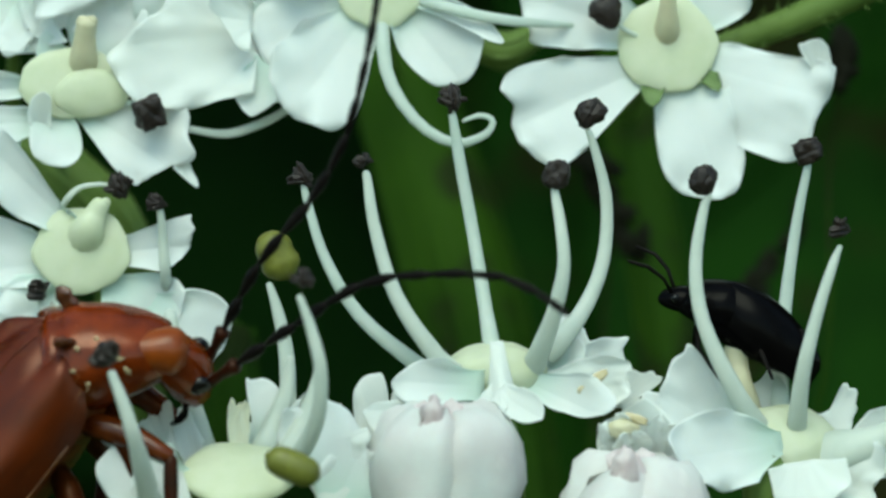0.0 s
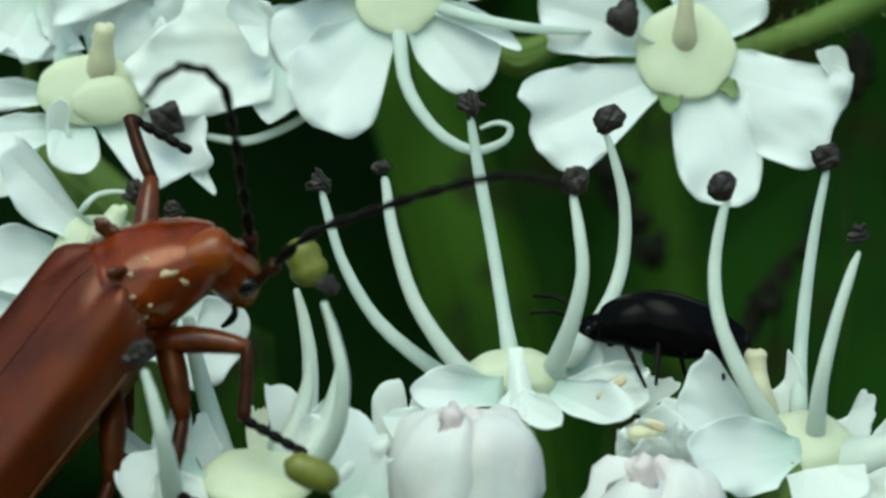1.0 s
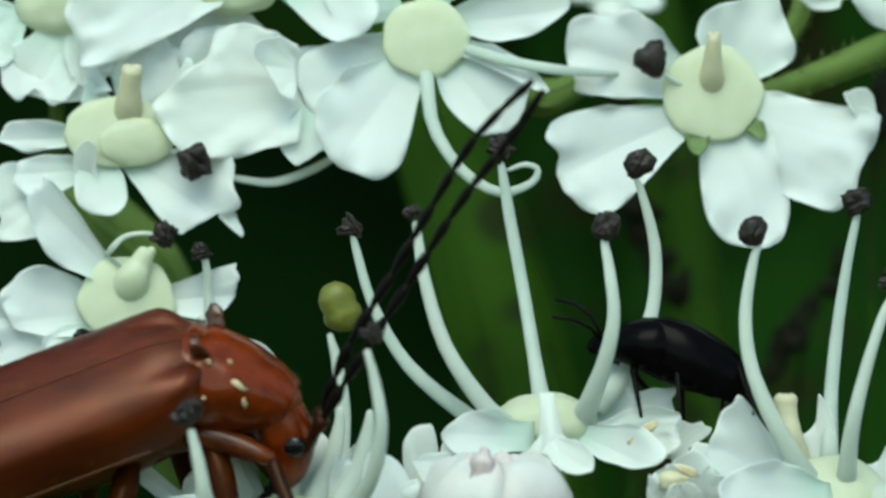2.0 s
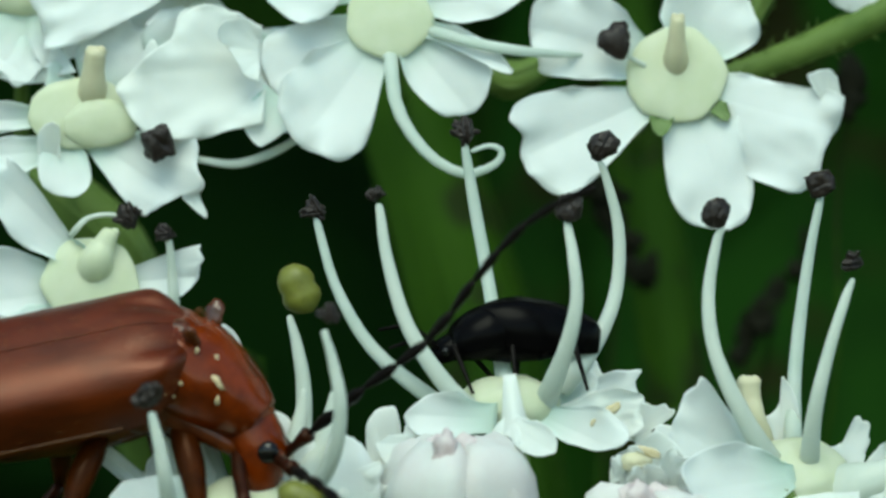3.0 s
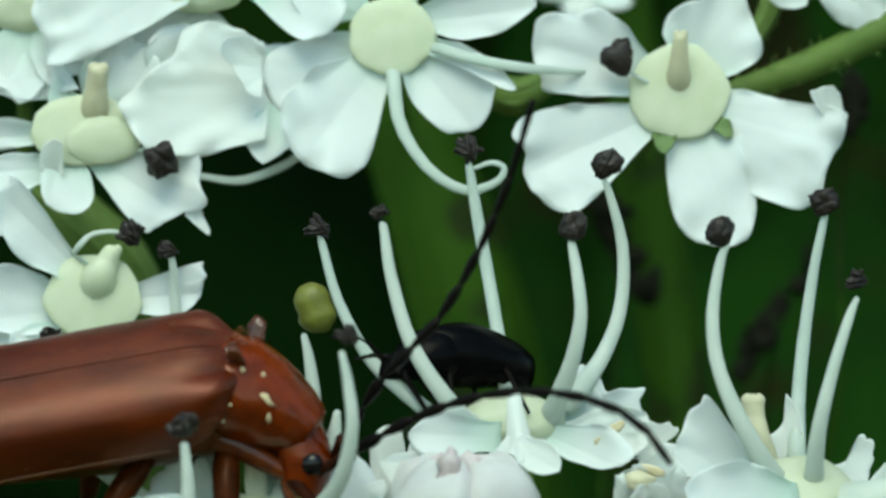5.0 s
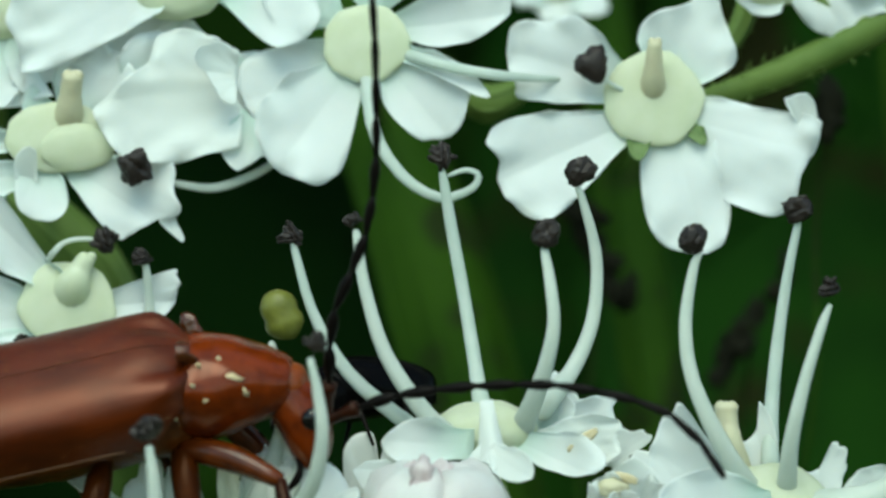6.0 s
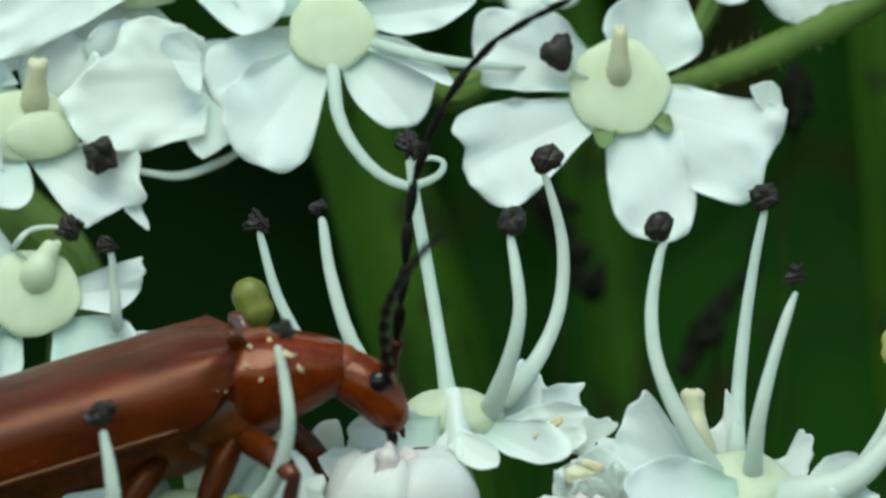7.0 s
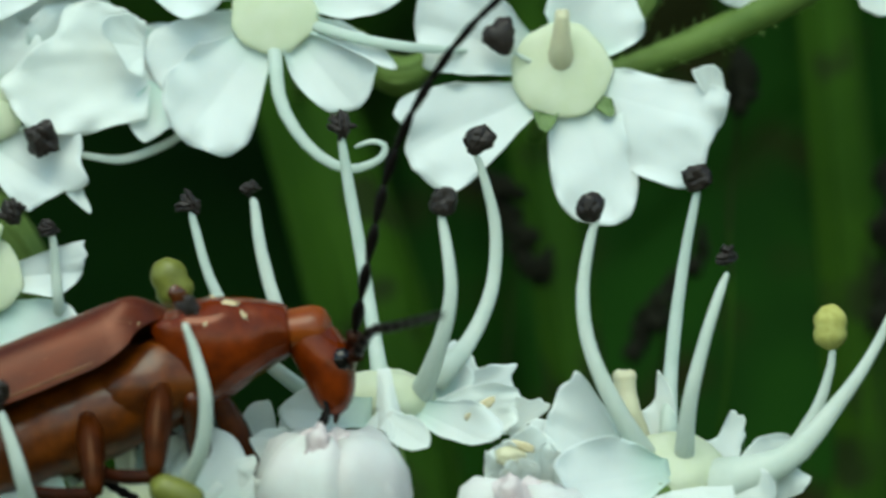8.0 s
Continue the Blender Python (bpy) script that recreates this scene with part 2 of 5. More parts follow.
def petal_mesh(length, width, notch=0.25, cup=0.12, bend=0.1, frill=0.012, wave=0.075, seed=0, claw=0.25, thick=5.0, blunt=0.24, cleft=0.0):
    """A heart-shaped petal along +y, its upper face to +z, base at the origin, with thickness."""
    bm = bmesh.new()
    ns, nw = 20, 20
    off = Vector((seed * 5.1, seed * 2.3, seed * 7.7))
    sheets = []
    for side in (0, 1):
        rows = []
        for i in range(ns + 1):
            s = i / ns
            hw = width / 2 * (claw + (1 - claw) * math.sin(math.pi / 2 * min(1, s / 0.62)) ** 1.2) * (1 - 0.08 * max(0, s - 0.8) / 0.2)
            row = []
            for j in range(nw + 1):
                w = 2 * j / nw - 1
                q = off + Vector((w * 1.3, s * 2.0, 0))
                y = length * (s - notch * math.exp(-((w - cleft) / 0.36) ** 2) * s ** 3 - blunt * abs(w) ** 3.2 * s ** 1.5 + (0.085 * noise.noise(q * 2.2) + 0.015 * noise.noise(q * 4.5) + frill * noise.noise(q * 5)) * s)
                x = hw * w * (1 + 0.10 * noise.noise(q * 1.7 + Vector((9, 0, 0))))
                z = cup * width * w * w * s + bend * length * s * s + wave * width * noise.noise(q * 1.4 + Vector((0, 0, 4))) * (0.3 + s)
                z += 0.012 * width * math.sin(w * 11 + 2.5 * noise.noise(q * 1.5) + seed) * s + 0.9 * frill * length * noise.noise(q * 4 + Vector((3, 3, 3))) * max(abs(w), s) ** 3
                z -= 0.03 * width * math.exp(-((w - 0.1 * math.sin(seed)) / 0.18) ** 2) * s
                z += 0.035 * width * math.exp(-((w - 0.55 * math.sin(seed * 2.3) - 0.4 * (s - 0.5)) / 0.2) ** 2) * s * (1.2 - s)
                edge = 1 - max(abs(w), s) ** 6
                row.append(bm.verts.new(Vector((x, y, z - side * thick * (0.35 + 0.65 * edge))) * S))
            rows.append(row)
        sheets.append(rows)
    top, under = sheets
    for rows in sheets:
        for a, b in zip(rows, rows[1:]):
            for j in range(nw):
                bm.faces.new((a[j], a[j + 1], b[j + 1], b[j]))
    for i in range(ns):
        for j in (0, nw):
            bm.faces.new((top[i][j], top[i + 1][j], under[i + 1][j], under[i][j]))
    for j in range(nw):
        for i in (0, ns):
            bm.faces.new((top[i][j], top[i][j + 1], under[i][j + 1], under[i][j]))
    return bm


def aligned(base, tip, face):
    """A frame at base with +y towards tip and +z close to face."""
    y = (tip - base).normalized()
    x = y.cross(face).normalized()
    z = x.cross(y)
    m = Matrix((x, y, z)).transposed().to_4x4()
    m.translation = base
    return m


count = [0]


def add_petal(flower, base, tip, width, face=(0, -1, 0.25), mat=None, name="petal", **shape):
    count[0] += 1
    a, b = at(*base), at(*tip)
    ob = part(name, petal_mesh((b - a).length / S, width, seed=count[0], **shape), mat or (PETAL if (b - a).length > 125 * S else PETAL_PLAIN), flower)
    ob.matrix_basis = Matrix.Translation(-flower.location) @ aligned(a, b, Vector(face))
    return ob


def fan_mesh(length, half, rim, claw, cup, bend, wave, curl, seed, thick=5.0):
    """A petal spread like a fan along +y: rim is the reach of its edge, as a share of its length, from one side of the fan to the other."""
    bm = bmesh.new()
    ns, nw = 12, 4 * (len(rim) - 1)
    off = Vector((seed * 5.1, seed * 2.3, seed * 7.7))
    edge = [p.x for p in spline([Vector((r, 0, 0)) for r in rim], nw)]
    sheets = []
    for side in (0, 1):
        rows = []
        for i in range(ns + 1):
            s = 1 - (1 - i / ns) ** 1.25
            row = []
            for j in range(nw + 1):
                w = 2 * j / nw - 1
                a = radians(half) * math.copysign(abs(w) ** 1.3, w)
                r = edge[j] * s
                x, y = length * r * math.sin(a) + claw * w * (1 - s) ** 2, length * r * math.cos(a)
                q = off + Vector((x, y, 0)) / 95.0
                z = cup * length * w * w * s + bend * length * r * r + wave * length * noise.noise(q * 1.1) * (0.25 + 0.75 * s)
                z += 0.3 * wave * length * noise.noise(q * 3.1) * s * s + 0.004 * length * math.sin(a * 15 + 2 * noise.noise(q) + seed) * s
                z += curl * length * max(0.0, (s - 0.55) / 0.45) ** 3 * noise.noise(q * 1.9 + Vector((4, 4, 4)))
                z -= 0.012 * length * math.exp(-(w / 0.2) ** 2) * s
                row.append(bm.verts.new(Vector((x, y, z - side * thick * (0.3 + 0.7 * (1 - s ** 6) * (1 - w ** 6)))) * S))
            rows.append(row)
        sheets.append(rows)
    top, under = sheets
    for rows in sheets:
        for a, b in zip(rows, rows[1:]):
            for j in range(nw):
                bm.faces.new((a[j], a[j + 1], b[j + 1], b[j]))
    for i in range(ns):
        for j in (0, nw):
            bm.faces.new((top[i][j], top[i + 1][j], under[i + 1][j], under[i][j]))
    for j in range(nw):
        for i in (0, ns):
            bm.faces.new((top[i][j], top[i][j + 1], under[i][j + 1], under[i][j]))
    return bm


def fan_petal(flower, base, tip, half, rim, claw=20, cup=0.1, bend=0.05, wave=0.05, curl=0.12, face=(0.0, -1.0, 0.16), mat=None, name="petal"):
    count[0] += 1
    a, b = at(*base), at(*tip)
    ob = part(name, fan_mesh((b - a).length / S, half, rim, claw, cup, bend, wave, curl, count[0]), mat or PETAL, flower)
    ob.matrix_basis = Matrix.Translation(-flower.location) @ aligned(a, b, Vector(face))
    return ob


def add_disc(flower, centre, size, face=(0, -1, 0.3), seed=0):
    """The cushion at a flower's middle: two swollen halves with a waist and a crimped edge."""
    bm = bmesh.new()
    bmesh.ops.create_icosphere(bm, subdivisions=4, radius=1.0)
    off = Vector((seed * 3.1, 1.7, seed))
    for v in bm.verts:
        p = v.co.copy()
        a = math.atan2(p.y, p.x)
        rim = 1 + 0.025 * math.sin(a * 5 + seed) + 0.05 * noise.noise(p * 1.5 + off) + 0.012 * math.sin(a * 11 + seed)
        waist = 1 - 0.12 * math.exp(-(p.x / 0.16) ** 2) * max(0, p.z)
        v.co = Vector((p.x * size[0] * rim, p.y * size[1] * rim, p.z * size[2] * waist * (1 + 0.14 * noise.noise(p * 2.2 + off) + 0.06 * noise.noise(p * 5 + off)))) * S
    ob = part("disc", bm, DISC, flower, "pale yellow-green swollen disc")
    f = Vector(face).normalized()
    ob.matrix_basis = Matrix.Translation(at(*centre) - flower.location) @ aligned(Vector(), Vector((0, 0.0, 1.0)) - f * f.z, f)
    return ob


def add_style(flower, points, radii=(17, 13, 12, 15), mat=None):
    pts = [at(*p) - flower.location for p in points]
    pts[0] += Vector((0, 60 * S, 0))
    girths = [r * S * (1 + 0.07 * noise.noise(Vector((i * 0.8, radii[0], 3)))) for i, r in enumerate(ramp(radii, 14))]
    bm = tube(bmesh.new(), spline(pts, 14), girths, 14)
    tip, way = pts[-1], (pts[-1] - pts[-2]).normalized()
    for side in (-1, 1):
        lobe = tip + Vector((side * radii[-1] * 0.45 * S, 0, 0))
        tube(bm, [lobe - way * 10 * S, lobe, lobe + way * 7 * S], [radii[-1] * 0.5 * S, radii[-1] * 0.62 * S, radii[-1] * 0.42 * S], 10)
    return part("style", bm, mat or STYLE, flower, "short pinkish-cream style")


def bean_mesh(size, seed, boxy=0.0):
    """A round flattened pollen sac: two swollen halves, a seam between them, a dented and wrinkled face."""
    rng = random.Random(seed * 7)
    turn_, long = rng.uniform(-0.9, 0.9), rng.uniform(0.98, 1.18)
    bm = bmesh.new()
    bmesh.ops.create_icosphere(bm, subdivisions=4, radius=1.0)
    off = Vector((seed * 2.9, seed * 1.1, 0))
    for v in bm.verts:
        p = v.co.copy()
        p *= 1 - boxy + boxy * 0.8 / max(abs(p.x), abs(p.y), abs(p.z))
        across = p.x * math.cos(turn_) - p.z * math.sin(turn_)
        k = 0.96 + 0.24 * noise.noise(p * 1.3 + off) + 0.14 * noise.noise(p * 3.2 + off) + 0.07 * noise.noise(p * 7 + off)
        k -= 0.22 * math.exp(-((across - 0.12) / 0.11) ** 2) * max(0, -p.y) + 0.16 * math.exp(-(((p.x + 0.2) ** 2 + (p.z - 0.15) ** 2) / 0.14)) * max(0, -p.y)
        v.co = Vector((p.x * size * 0.92, p.y * size * 0.72, p.z * size * long)) * k * S
    return bm


def anther_mesh(size, seed):
    """A burst, shrivelled anther: two crossed crumpled sacs with ragged flaps."""
    rng = random.Random(seed)
    bm = bmesh.new()
    for side in (-1, 1):
        piece = blob((size * rng.uniform(0.95, 1.3), size * 0.7, size * rng.uniform(0.5, 0.75)), 0.32, 1.3, seed + side * 11, 4, 0.3)
        bmesh.ops.transform(piece, matrix=pose(0, 0, side * size * 0.18 * S, 0, side * rng.uniform(12, 45), 0), verts=piece.verts)
        tmp = bpy.data.meshes.new("tmp")
        piece.to_mesh(tmp)
        piece.free()
        bm.from_mesh(tmp)
        bpy.data.meshes.remove(tmp)
    for k in range(2):
        a = rng.uniform(-0.4, 3.5)
        way = Vector((math.cos(a), rng.uniform(-0.5, 0.3), math.sin(a)))
        side = Vector((rng.uniform(-1, 1), 0, rng.uniform(-1, 1)))
        tube(bm, [way * size * 0.5 * S, way * size * 0.95 * S, (way * 1.1 + side * 0.2) * size * S], [size * 0.34 * S, size * 0.28 * S, size * 0.16 * S], 6, 0.6)
    return bm


def wedge_mesh(size):
    """A shrivelled anther shrunk to a three-cornered crust, one corner pointing down."""
    bm = bmesh.new()
    bmesh.ops.create_icosphere(bm, subdivisions=4, radius=1.0)
    for v in bm.verts:
        p = v.co.copy()
        a = math.atan2(p.z, p.x)
        r = 0.82 + 0.13 * math.cos(3 * (a + math.pi / 2 - 0.5)) + 0.14 * noise.noise(p * 2.3) + 0.08 * noise.noise(p * 6)
        v.co = Vector((p.x * r * 0.95, p.y * 0.45, p.z * r * 1.1)) * size * S
    return bm


def add_stamen(flower, points, radii=(26, 20, 16, 9), anther=30, turn=(0, 0, 0), olive=False, head=None, girth=0.74, bean=False, wedge=False, boxy=0.0, mat=None):
    count[0] += 1
    pts = [at(*p) - flower.location for p in points]
    pts.insert(0, pts[0] + (pts[0] - pts[1]).normalized() * 34 * S + Vector((0, 120 * S, 0)))
    girths = [r * girth * S * min(1, 0.7 + 0.2 * i) * (1 + 0.30 * max(0, 1 - i / 7) ** 1.2 + 0.04 * noise.noise(Vector((i * 0.7, count[0], 0)))) for i, r in enumerate(ramp((radii[0] * 1.4, radii[0] * 1.12, *radii[1:]), 22))]
    bm = tube(bmesh.new(), spline(pts, 22), girths, 12, 0.7)
    stamen = part("stamen", bm, mat or FILAMENT, flower)
    if anther:
        if olive:
            top = blob((anther * 1.0, anther * 0.8, anther * 1.25), 0.10, 1.2, count[0], 3, 0.16)
            knob = part("anther", top, ANTHER_YELLOW, stamen, "pale yellow pollen-dusted anther") if olive == "ripe" else part("anther", top, ANTHER_OLIVE, stamen, "plump olive-green unopened anther")
        else:
            knob = part("anther", wedge_mesh(anther) if wedge else bean_mesh(anther, count[0], boxy) if bean else anther_mesh(anther * 0.70, count[0]), ANTHER, stamen, "shrivelled blackish-brown anther")
        spot = at(*head) - flower.location if head else pts[-1]
        knob.matrix_basis = Matrix.Translation(spot) @ pose(0, 0, 0, *turn)
    return stamen


def add_pedicel(flower, points, radii=(14, 16, 20), mat=None):
    pts = [at(*p) - flower.location for p in points]
    bm = tube(bmesh.new(), spline(pts, 20), [r * S for r in ramp(radii, 20)], 10)
    return part("pedicel", bm, mat or GREEN, flower, "slender green flower stalk")


# ---- ground and distance ----
def ground():
    bm = bmesh.new()
    n = 40
    grid = {}
    for i in range(n + 1):
        for j in range(n + 1):
            a, b = 2 * i / n - 1, 2 * j / n - 1
            x, y = 900 * a * abs(a) ** 3, 900 * b * abs(b) ** 3
            grid[i, j] = bm.verts.new((x, y, -0.75 + 0.02 * noise.noise(Vector((x * 3, y * 3, 0)))))
    for i in range(n):
        for j in range(n):
            bm.faces.new((grid[i, j], grid[i + 1, j], grid[i + 1, j + 1], grid[i, j + 1]))
    tagged(part("ground", bm, EARTH, None), "green-brown meadow floor far below the flowers", "ground", kind="structure")


def leaf_mesh(length, width, seed, droop=0.2):
    bm = bmesh.new()
    n, m = 12, 8
    off = Vector((seed * 1.7, seed * 3.3, 0))
    sheets = []
    for side in (0, 1):
        rows = []
        for i in range(n + 1):
            s = i / n
            hw = width / 2 * math.sin(math.pi * min(1, 0.04 + s * 0.94)) ** 0.8
            row = []
            for j in range(m + 1):
                w = 2 * j / m - 1
                saw = 1 + 0.06 * math.sin(s * 40 + seed)
                z = -droop * length * s * s + 0.12 * width * abs(w) + 0.06 * width * noise.noise(Vector((w * 1.5, s * 3, 0)) + off)
                row.append(bm.verts.new((hw * w * saw, length * s, z - side * 0.0002)))
            rows.append(row)
        sheets.append(rows)
        for a, b in zip(rows, rows[1:]):
            for j in range(m):
                bm.faces.new((a[j], a[j + 1], b[j + 1], b[j]))
    return bm


def thicket():
    """Dark leaves behind the flower head, each on the mass of foliage that they belong to; an overhang out of view is
    added to shade them.
    """
    rng = random.Random(4)
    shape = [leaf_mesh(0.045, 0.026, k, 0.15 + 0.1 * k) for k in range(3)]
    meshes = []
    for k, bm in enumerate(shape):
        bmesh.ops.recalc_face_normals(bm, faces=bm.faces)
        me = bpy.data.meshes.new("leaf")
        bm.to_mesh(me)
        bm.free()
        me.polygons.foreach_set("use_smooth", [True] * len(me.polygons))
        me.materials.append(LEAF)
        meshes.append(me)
    bush = thing("background_foliage", (0, 0.11, -0.05), "dense green foliage behind the flowers, shade put into its dark colour", "foliage")
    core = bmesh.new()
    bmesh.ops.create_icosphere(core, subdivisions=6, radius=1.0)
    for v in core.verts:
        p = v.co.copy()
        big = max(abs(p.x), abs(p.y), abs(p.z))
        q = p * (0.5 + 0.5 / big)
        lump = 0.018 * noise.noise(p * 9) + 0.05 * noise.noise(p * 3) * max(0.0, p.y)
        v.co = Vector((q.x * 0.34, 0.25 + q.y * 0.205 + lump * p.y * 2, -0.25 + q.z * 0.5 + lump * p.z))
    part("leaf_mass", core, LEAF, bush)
    for k in range(280):
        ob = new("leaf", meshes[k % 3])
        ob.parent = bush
        if k >= 190:
            a = rng.uniform(-0.4, math.pi + 0.4)
            ob.matrix_basis = pose(0.34 * math.cos(a), 0.24 + 0.21 * math.sin(a), rng.uniform(-0.65, 0.24), rng.uniform(-150, -95), rng.uniform(-30, 30), math.degrees(a) + 90 + rng.uniform(-50, 50))
        elif k < 120:
            ob.matrix_basis = pose(rng.uniform(-0.11, 0.11), rng.uniform(-0.01, 0.04), rng.uniform(-0.06, 0.13), rng.uniform(-150, -95), rng.uniform(-30, 30), rng.uniform(-70, 70))
        else:
            # Overhanging leaves above the view, added only to keep light off the rest.
            ob.matrix_basis = pose(rng.uniform(-0.09, 0.09), rng.uniform(-0.055, 0.0), rng.uniform(0.085, 0.13), rng.uniform(-20, 20), rng.uniform(-20, 20), rng.uniform(150, 210))


def broad_leaf(wide, where, turn, label):
    """One wide leaf hanging farther back."""
    bm = leaf_mesh(0.034, wide, 9, 0.05)
    ob = thing("broad_leaf", Vector(), label, "leaf")
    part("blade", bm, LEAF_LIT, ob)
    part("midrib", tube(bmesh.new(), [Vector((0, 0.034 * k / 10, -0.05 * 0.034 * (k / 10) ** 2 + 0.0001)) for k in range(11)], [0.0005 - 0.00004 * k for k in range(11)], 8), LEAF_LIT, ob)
    for side in (-1, 1):
        for k in range(1, 7):
            y = 0.0045 * k
            z = -0.05 * 0.034 * (y / 0.034) ** 2
            part("vein", tube(bmesh.new(), [Vector((0, y, z + 0.0001)), Vector((side * wide * 0.13, y + 0.002, z + wide * 0.03)), Vector((side * wide * 0.33, y + 0.0045, z + wide * 0.055))], [0.00022, 0.00016, 0.00008], 6), LEAF_LIT, ob)
    part("petiole", tube(bmesh.new(), [Vector((0, 0.002, 0)), Vector((0, -0.005, 0.012)), Vector((0, -0.004, 0.06)), Vector((0, -0.002, 0.10))], [0.0005, 0.0006, 0.0007, 0.0007], 8), LEAF_LIT, ob)
    ob.matrix_basis = Matrix.Translation(at(*where)) @ pose(0, 0, 0, -97, 0, turn)


def stalk(name, points, radii, mat, label, hairs=0, sides=14, ribs=7):
    """A ribbed stem, with bristles where it stands near."""
    base = at(*points[0])
    ob = thing(name, base, label, "stalk")
    line = spline([at(*p) - base for p in points], 26)
    rr = [r * S for r in ramp(radii, 26)]
    part("stem", tube(bmesh.new(), line, rr, sides), mat, ob)
    for k in range(ribs):
        a = math.tau * k / ribs
        side = Vector((math.cos(a), math.sin(a), 0)) if abs((line[-1] - line[0]).normalized().z) > 0.7 else Vector((0, math.cos(a), math.sin(a)))
        part("rib", tube(bmesh.new(), [p + side * r * 0.93 for p, r in zip(line, rr)], [r * 0.17 for r in rr], 6), mat, ob)
    if hairs:
        bm = bmesh.new()
        rng = random.Random(len(name) + hairs)
        for h in range(hairs):
            i = rng.randrange(1, 26)
            t = (line[i + 1] - line[i - 1]).normalized()
            side = t.cross(Vector((rng.uniform(-1, 1), rng.uniform(-1, 1), rng.uniform(-1, 1)))).normalized()
            p = line[i] + side * rr[i] * 0.95 + t * rng.uniform(-30, 30) * S
            long = rng.uniform(8, 20)
            tube(bm, [p, p + side * long * 0.5 * S, p + (side * long + t * 5) * S], [1.5 * S, 1.1 * S, 0.4 * S], 4)
        tagged(part("bristles", bm, mat, ob, "short stiff pale bristles"), kind="stuff")
    return ob


def background():
    ground()
    thicket()
    # Leaves added for paler patches of background, their dim light held in the colour.
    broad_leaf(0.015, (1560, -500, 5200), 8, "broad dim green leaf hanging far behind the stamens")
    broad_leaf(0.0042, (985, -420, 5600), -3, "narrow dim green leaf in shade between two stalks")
    stalk("flower_stalk", [(560, -150, 2500), (690, 180, 2300), (800, 520, 2100), (885, 900, 2000), (960, 1700, 1800)], (75, 102, 118, 112, 100), GREEN_SHADED, "broad bright green hogweed stalk out of focus behind the stamens", 0)
    stalk("flower_stalk", [(1080, -100, 2300), (1110, 260, 2200), (1160, 560, 2100), (1180, 900, 2000), (1060, 1700, 1800)], (50, 60, 62, 62, 90), GREEN_SHADED, "mottled green hogweed stalk out of focus behind the stamens", 0)
    stalk("flower_stalk", [(1590, -260, 2200), (1640, 200, 2100), (1670, 620, 2050), (1650, 1000, 2000), (1100, 1800, 1800)], (56, 62, 64, 66, 90), GREEN_SHADED, "green hogweed stalk out of focus at the umbel's edge", 0)
    stalk("main_stem", [(900, 1660, 500), (905, 3000, 520), (880, 20000, 700), (900, 72500, 500)], (150, 260, 420, 520), GREEN, "thick ribbed hogweed stem under the front umbel", 0)
    stalk("main_stem", [(1060, 1700, 1800), (1055, 3000, 1800), (1000, 20000, 1900), (1000, 65700, 1800)], (190, 280, 420, 520), GREEN, "thick ribbed hogweed stem under the rear umbel", 0)
    stalk("hairy_stalk", [(1010, 235, 640), (1180, 175, 620), (1340, 120, 600), (1560, 20, 560), (1900, -190, 520)], (18, 22, 26, 34, 40), GREEN, "bristly light green umbel ray rising behind a flower", 240, ribs=0)
    stalk("green_twig", [(20, 290, 1000), (110, 370, 980), (190, 450, 990), (220, 560, 1050), (300, 900, 1300), (1040, 1780, 1800)], (60, 62, 62, 60, 60, 60), GREEN, "green umbel ray in the gap between two flowers", 0)
    stalk("green_twig", [(410, 640, 1100), (400, 760, 1080), (420, 900, 1100), (560, 1300, 1300), (1040, 1780, 1800)], (40, 62, 62, 60, 60), GREEN_SHADED, "green umbel ray below the beetle, shade put into its colour", 0)
    stalk("green_twig", [(800, 90, 760), (880, 150, 740), (960, 110, 760), (1010, 60, 800)], (30, 36, 22, 14), GREEN, "short green flower stalks among the petals", 0)
    stalk("green_twig", [(1250, 110, 640), (1300, 60, 660), (1340, -10, 680), (1360, -120, 700)], (14, 18, 22, 22), GREEN, "short bristly green flower stalk behind a petal", 30)


# ---- flowers ----
# Where the stalks of the rear flowers meet the rays behind them.
STEMS = {1: (1105, 255, 2200), 2: (692, 185, 2300), 3: (100, 360, 985), 4: (215, 550, 1045), 5: (560, -150, 2450), 6: (1560, 20, 560), 13: (1900, -190, 520), 7: (20, 290, 1000), 12: (1080, -100, 2300)}


def blossom(where, label, group, disc, face, seed):
    f = thing("flower", at(*where), label, "flower", group)
    add_disc(f, where, disc, face, seed=seed)
    if seed in STEMS:
        u, v, d = STEMS[seed]
        add_pedicel(f, [(where[0], where[1], where[2] + 14), (where[0] * 0.7 + u * 0.3, where[1] * 0.75 + v * 0.25, where[2] * 0.55 + d * 0.45), STEMS[seed]], (12, 12, 14))
    return f


FACING = (0.0, -1.0, 0.16)


def add_sepal(flower, base, tip, width):
    """A small green tooth between two petals."""
    return add_petal(flower, base, tip, width, FACING, mat=SEPAL, name="sepal", notch=0.0, blunt=0.6, claw=0.7, cup=0.2)


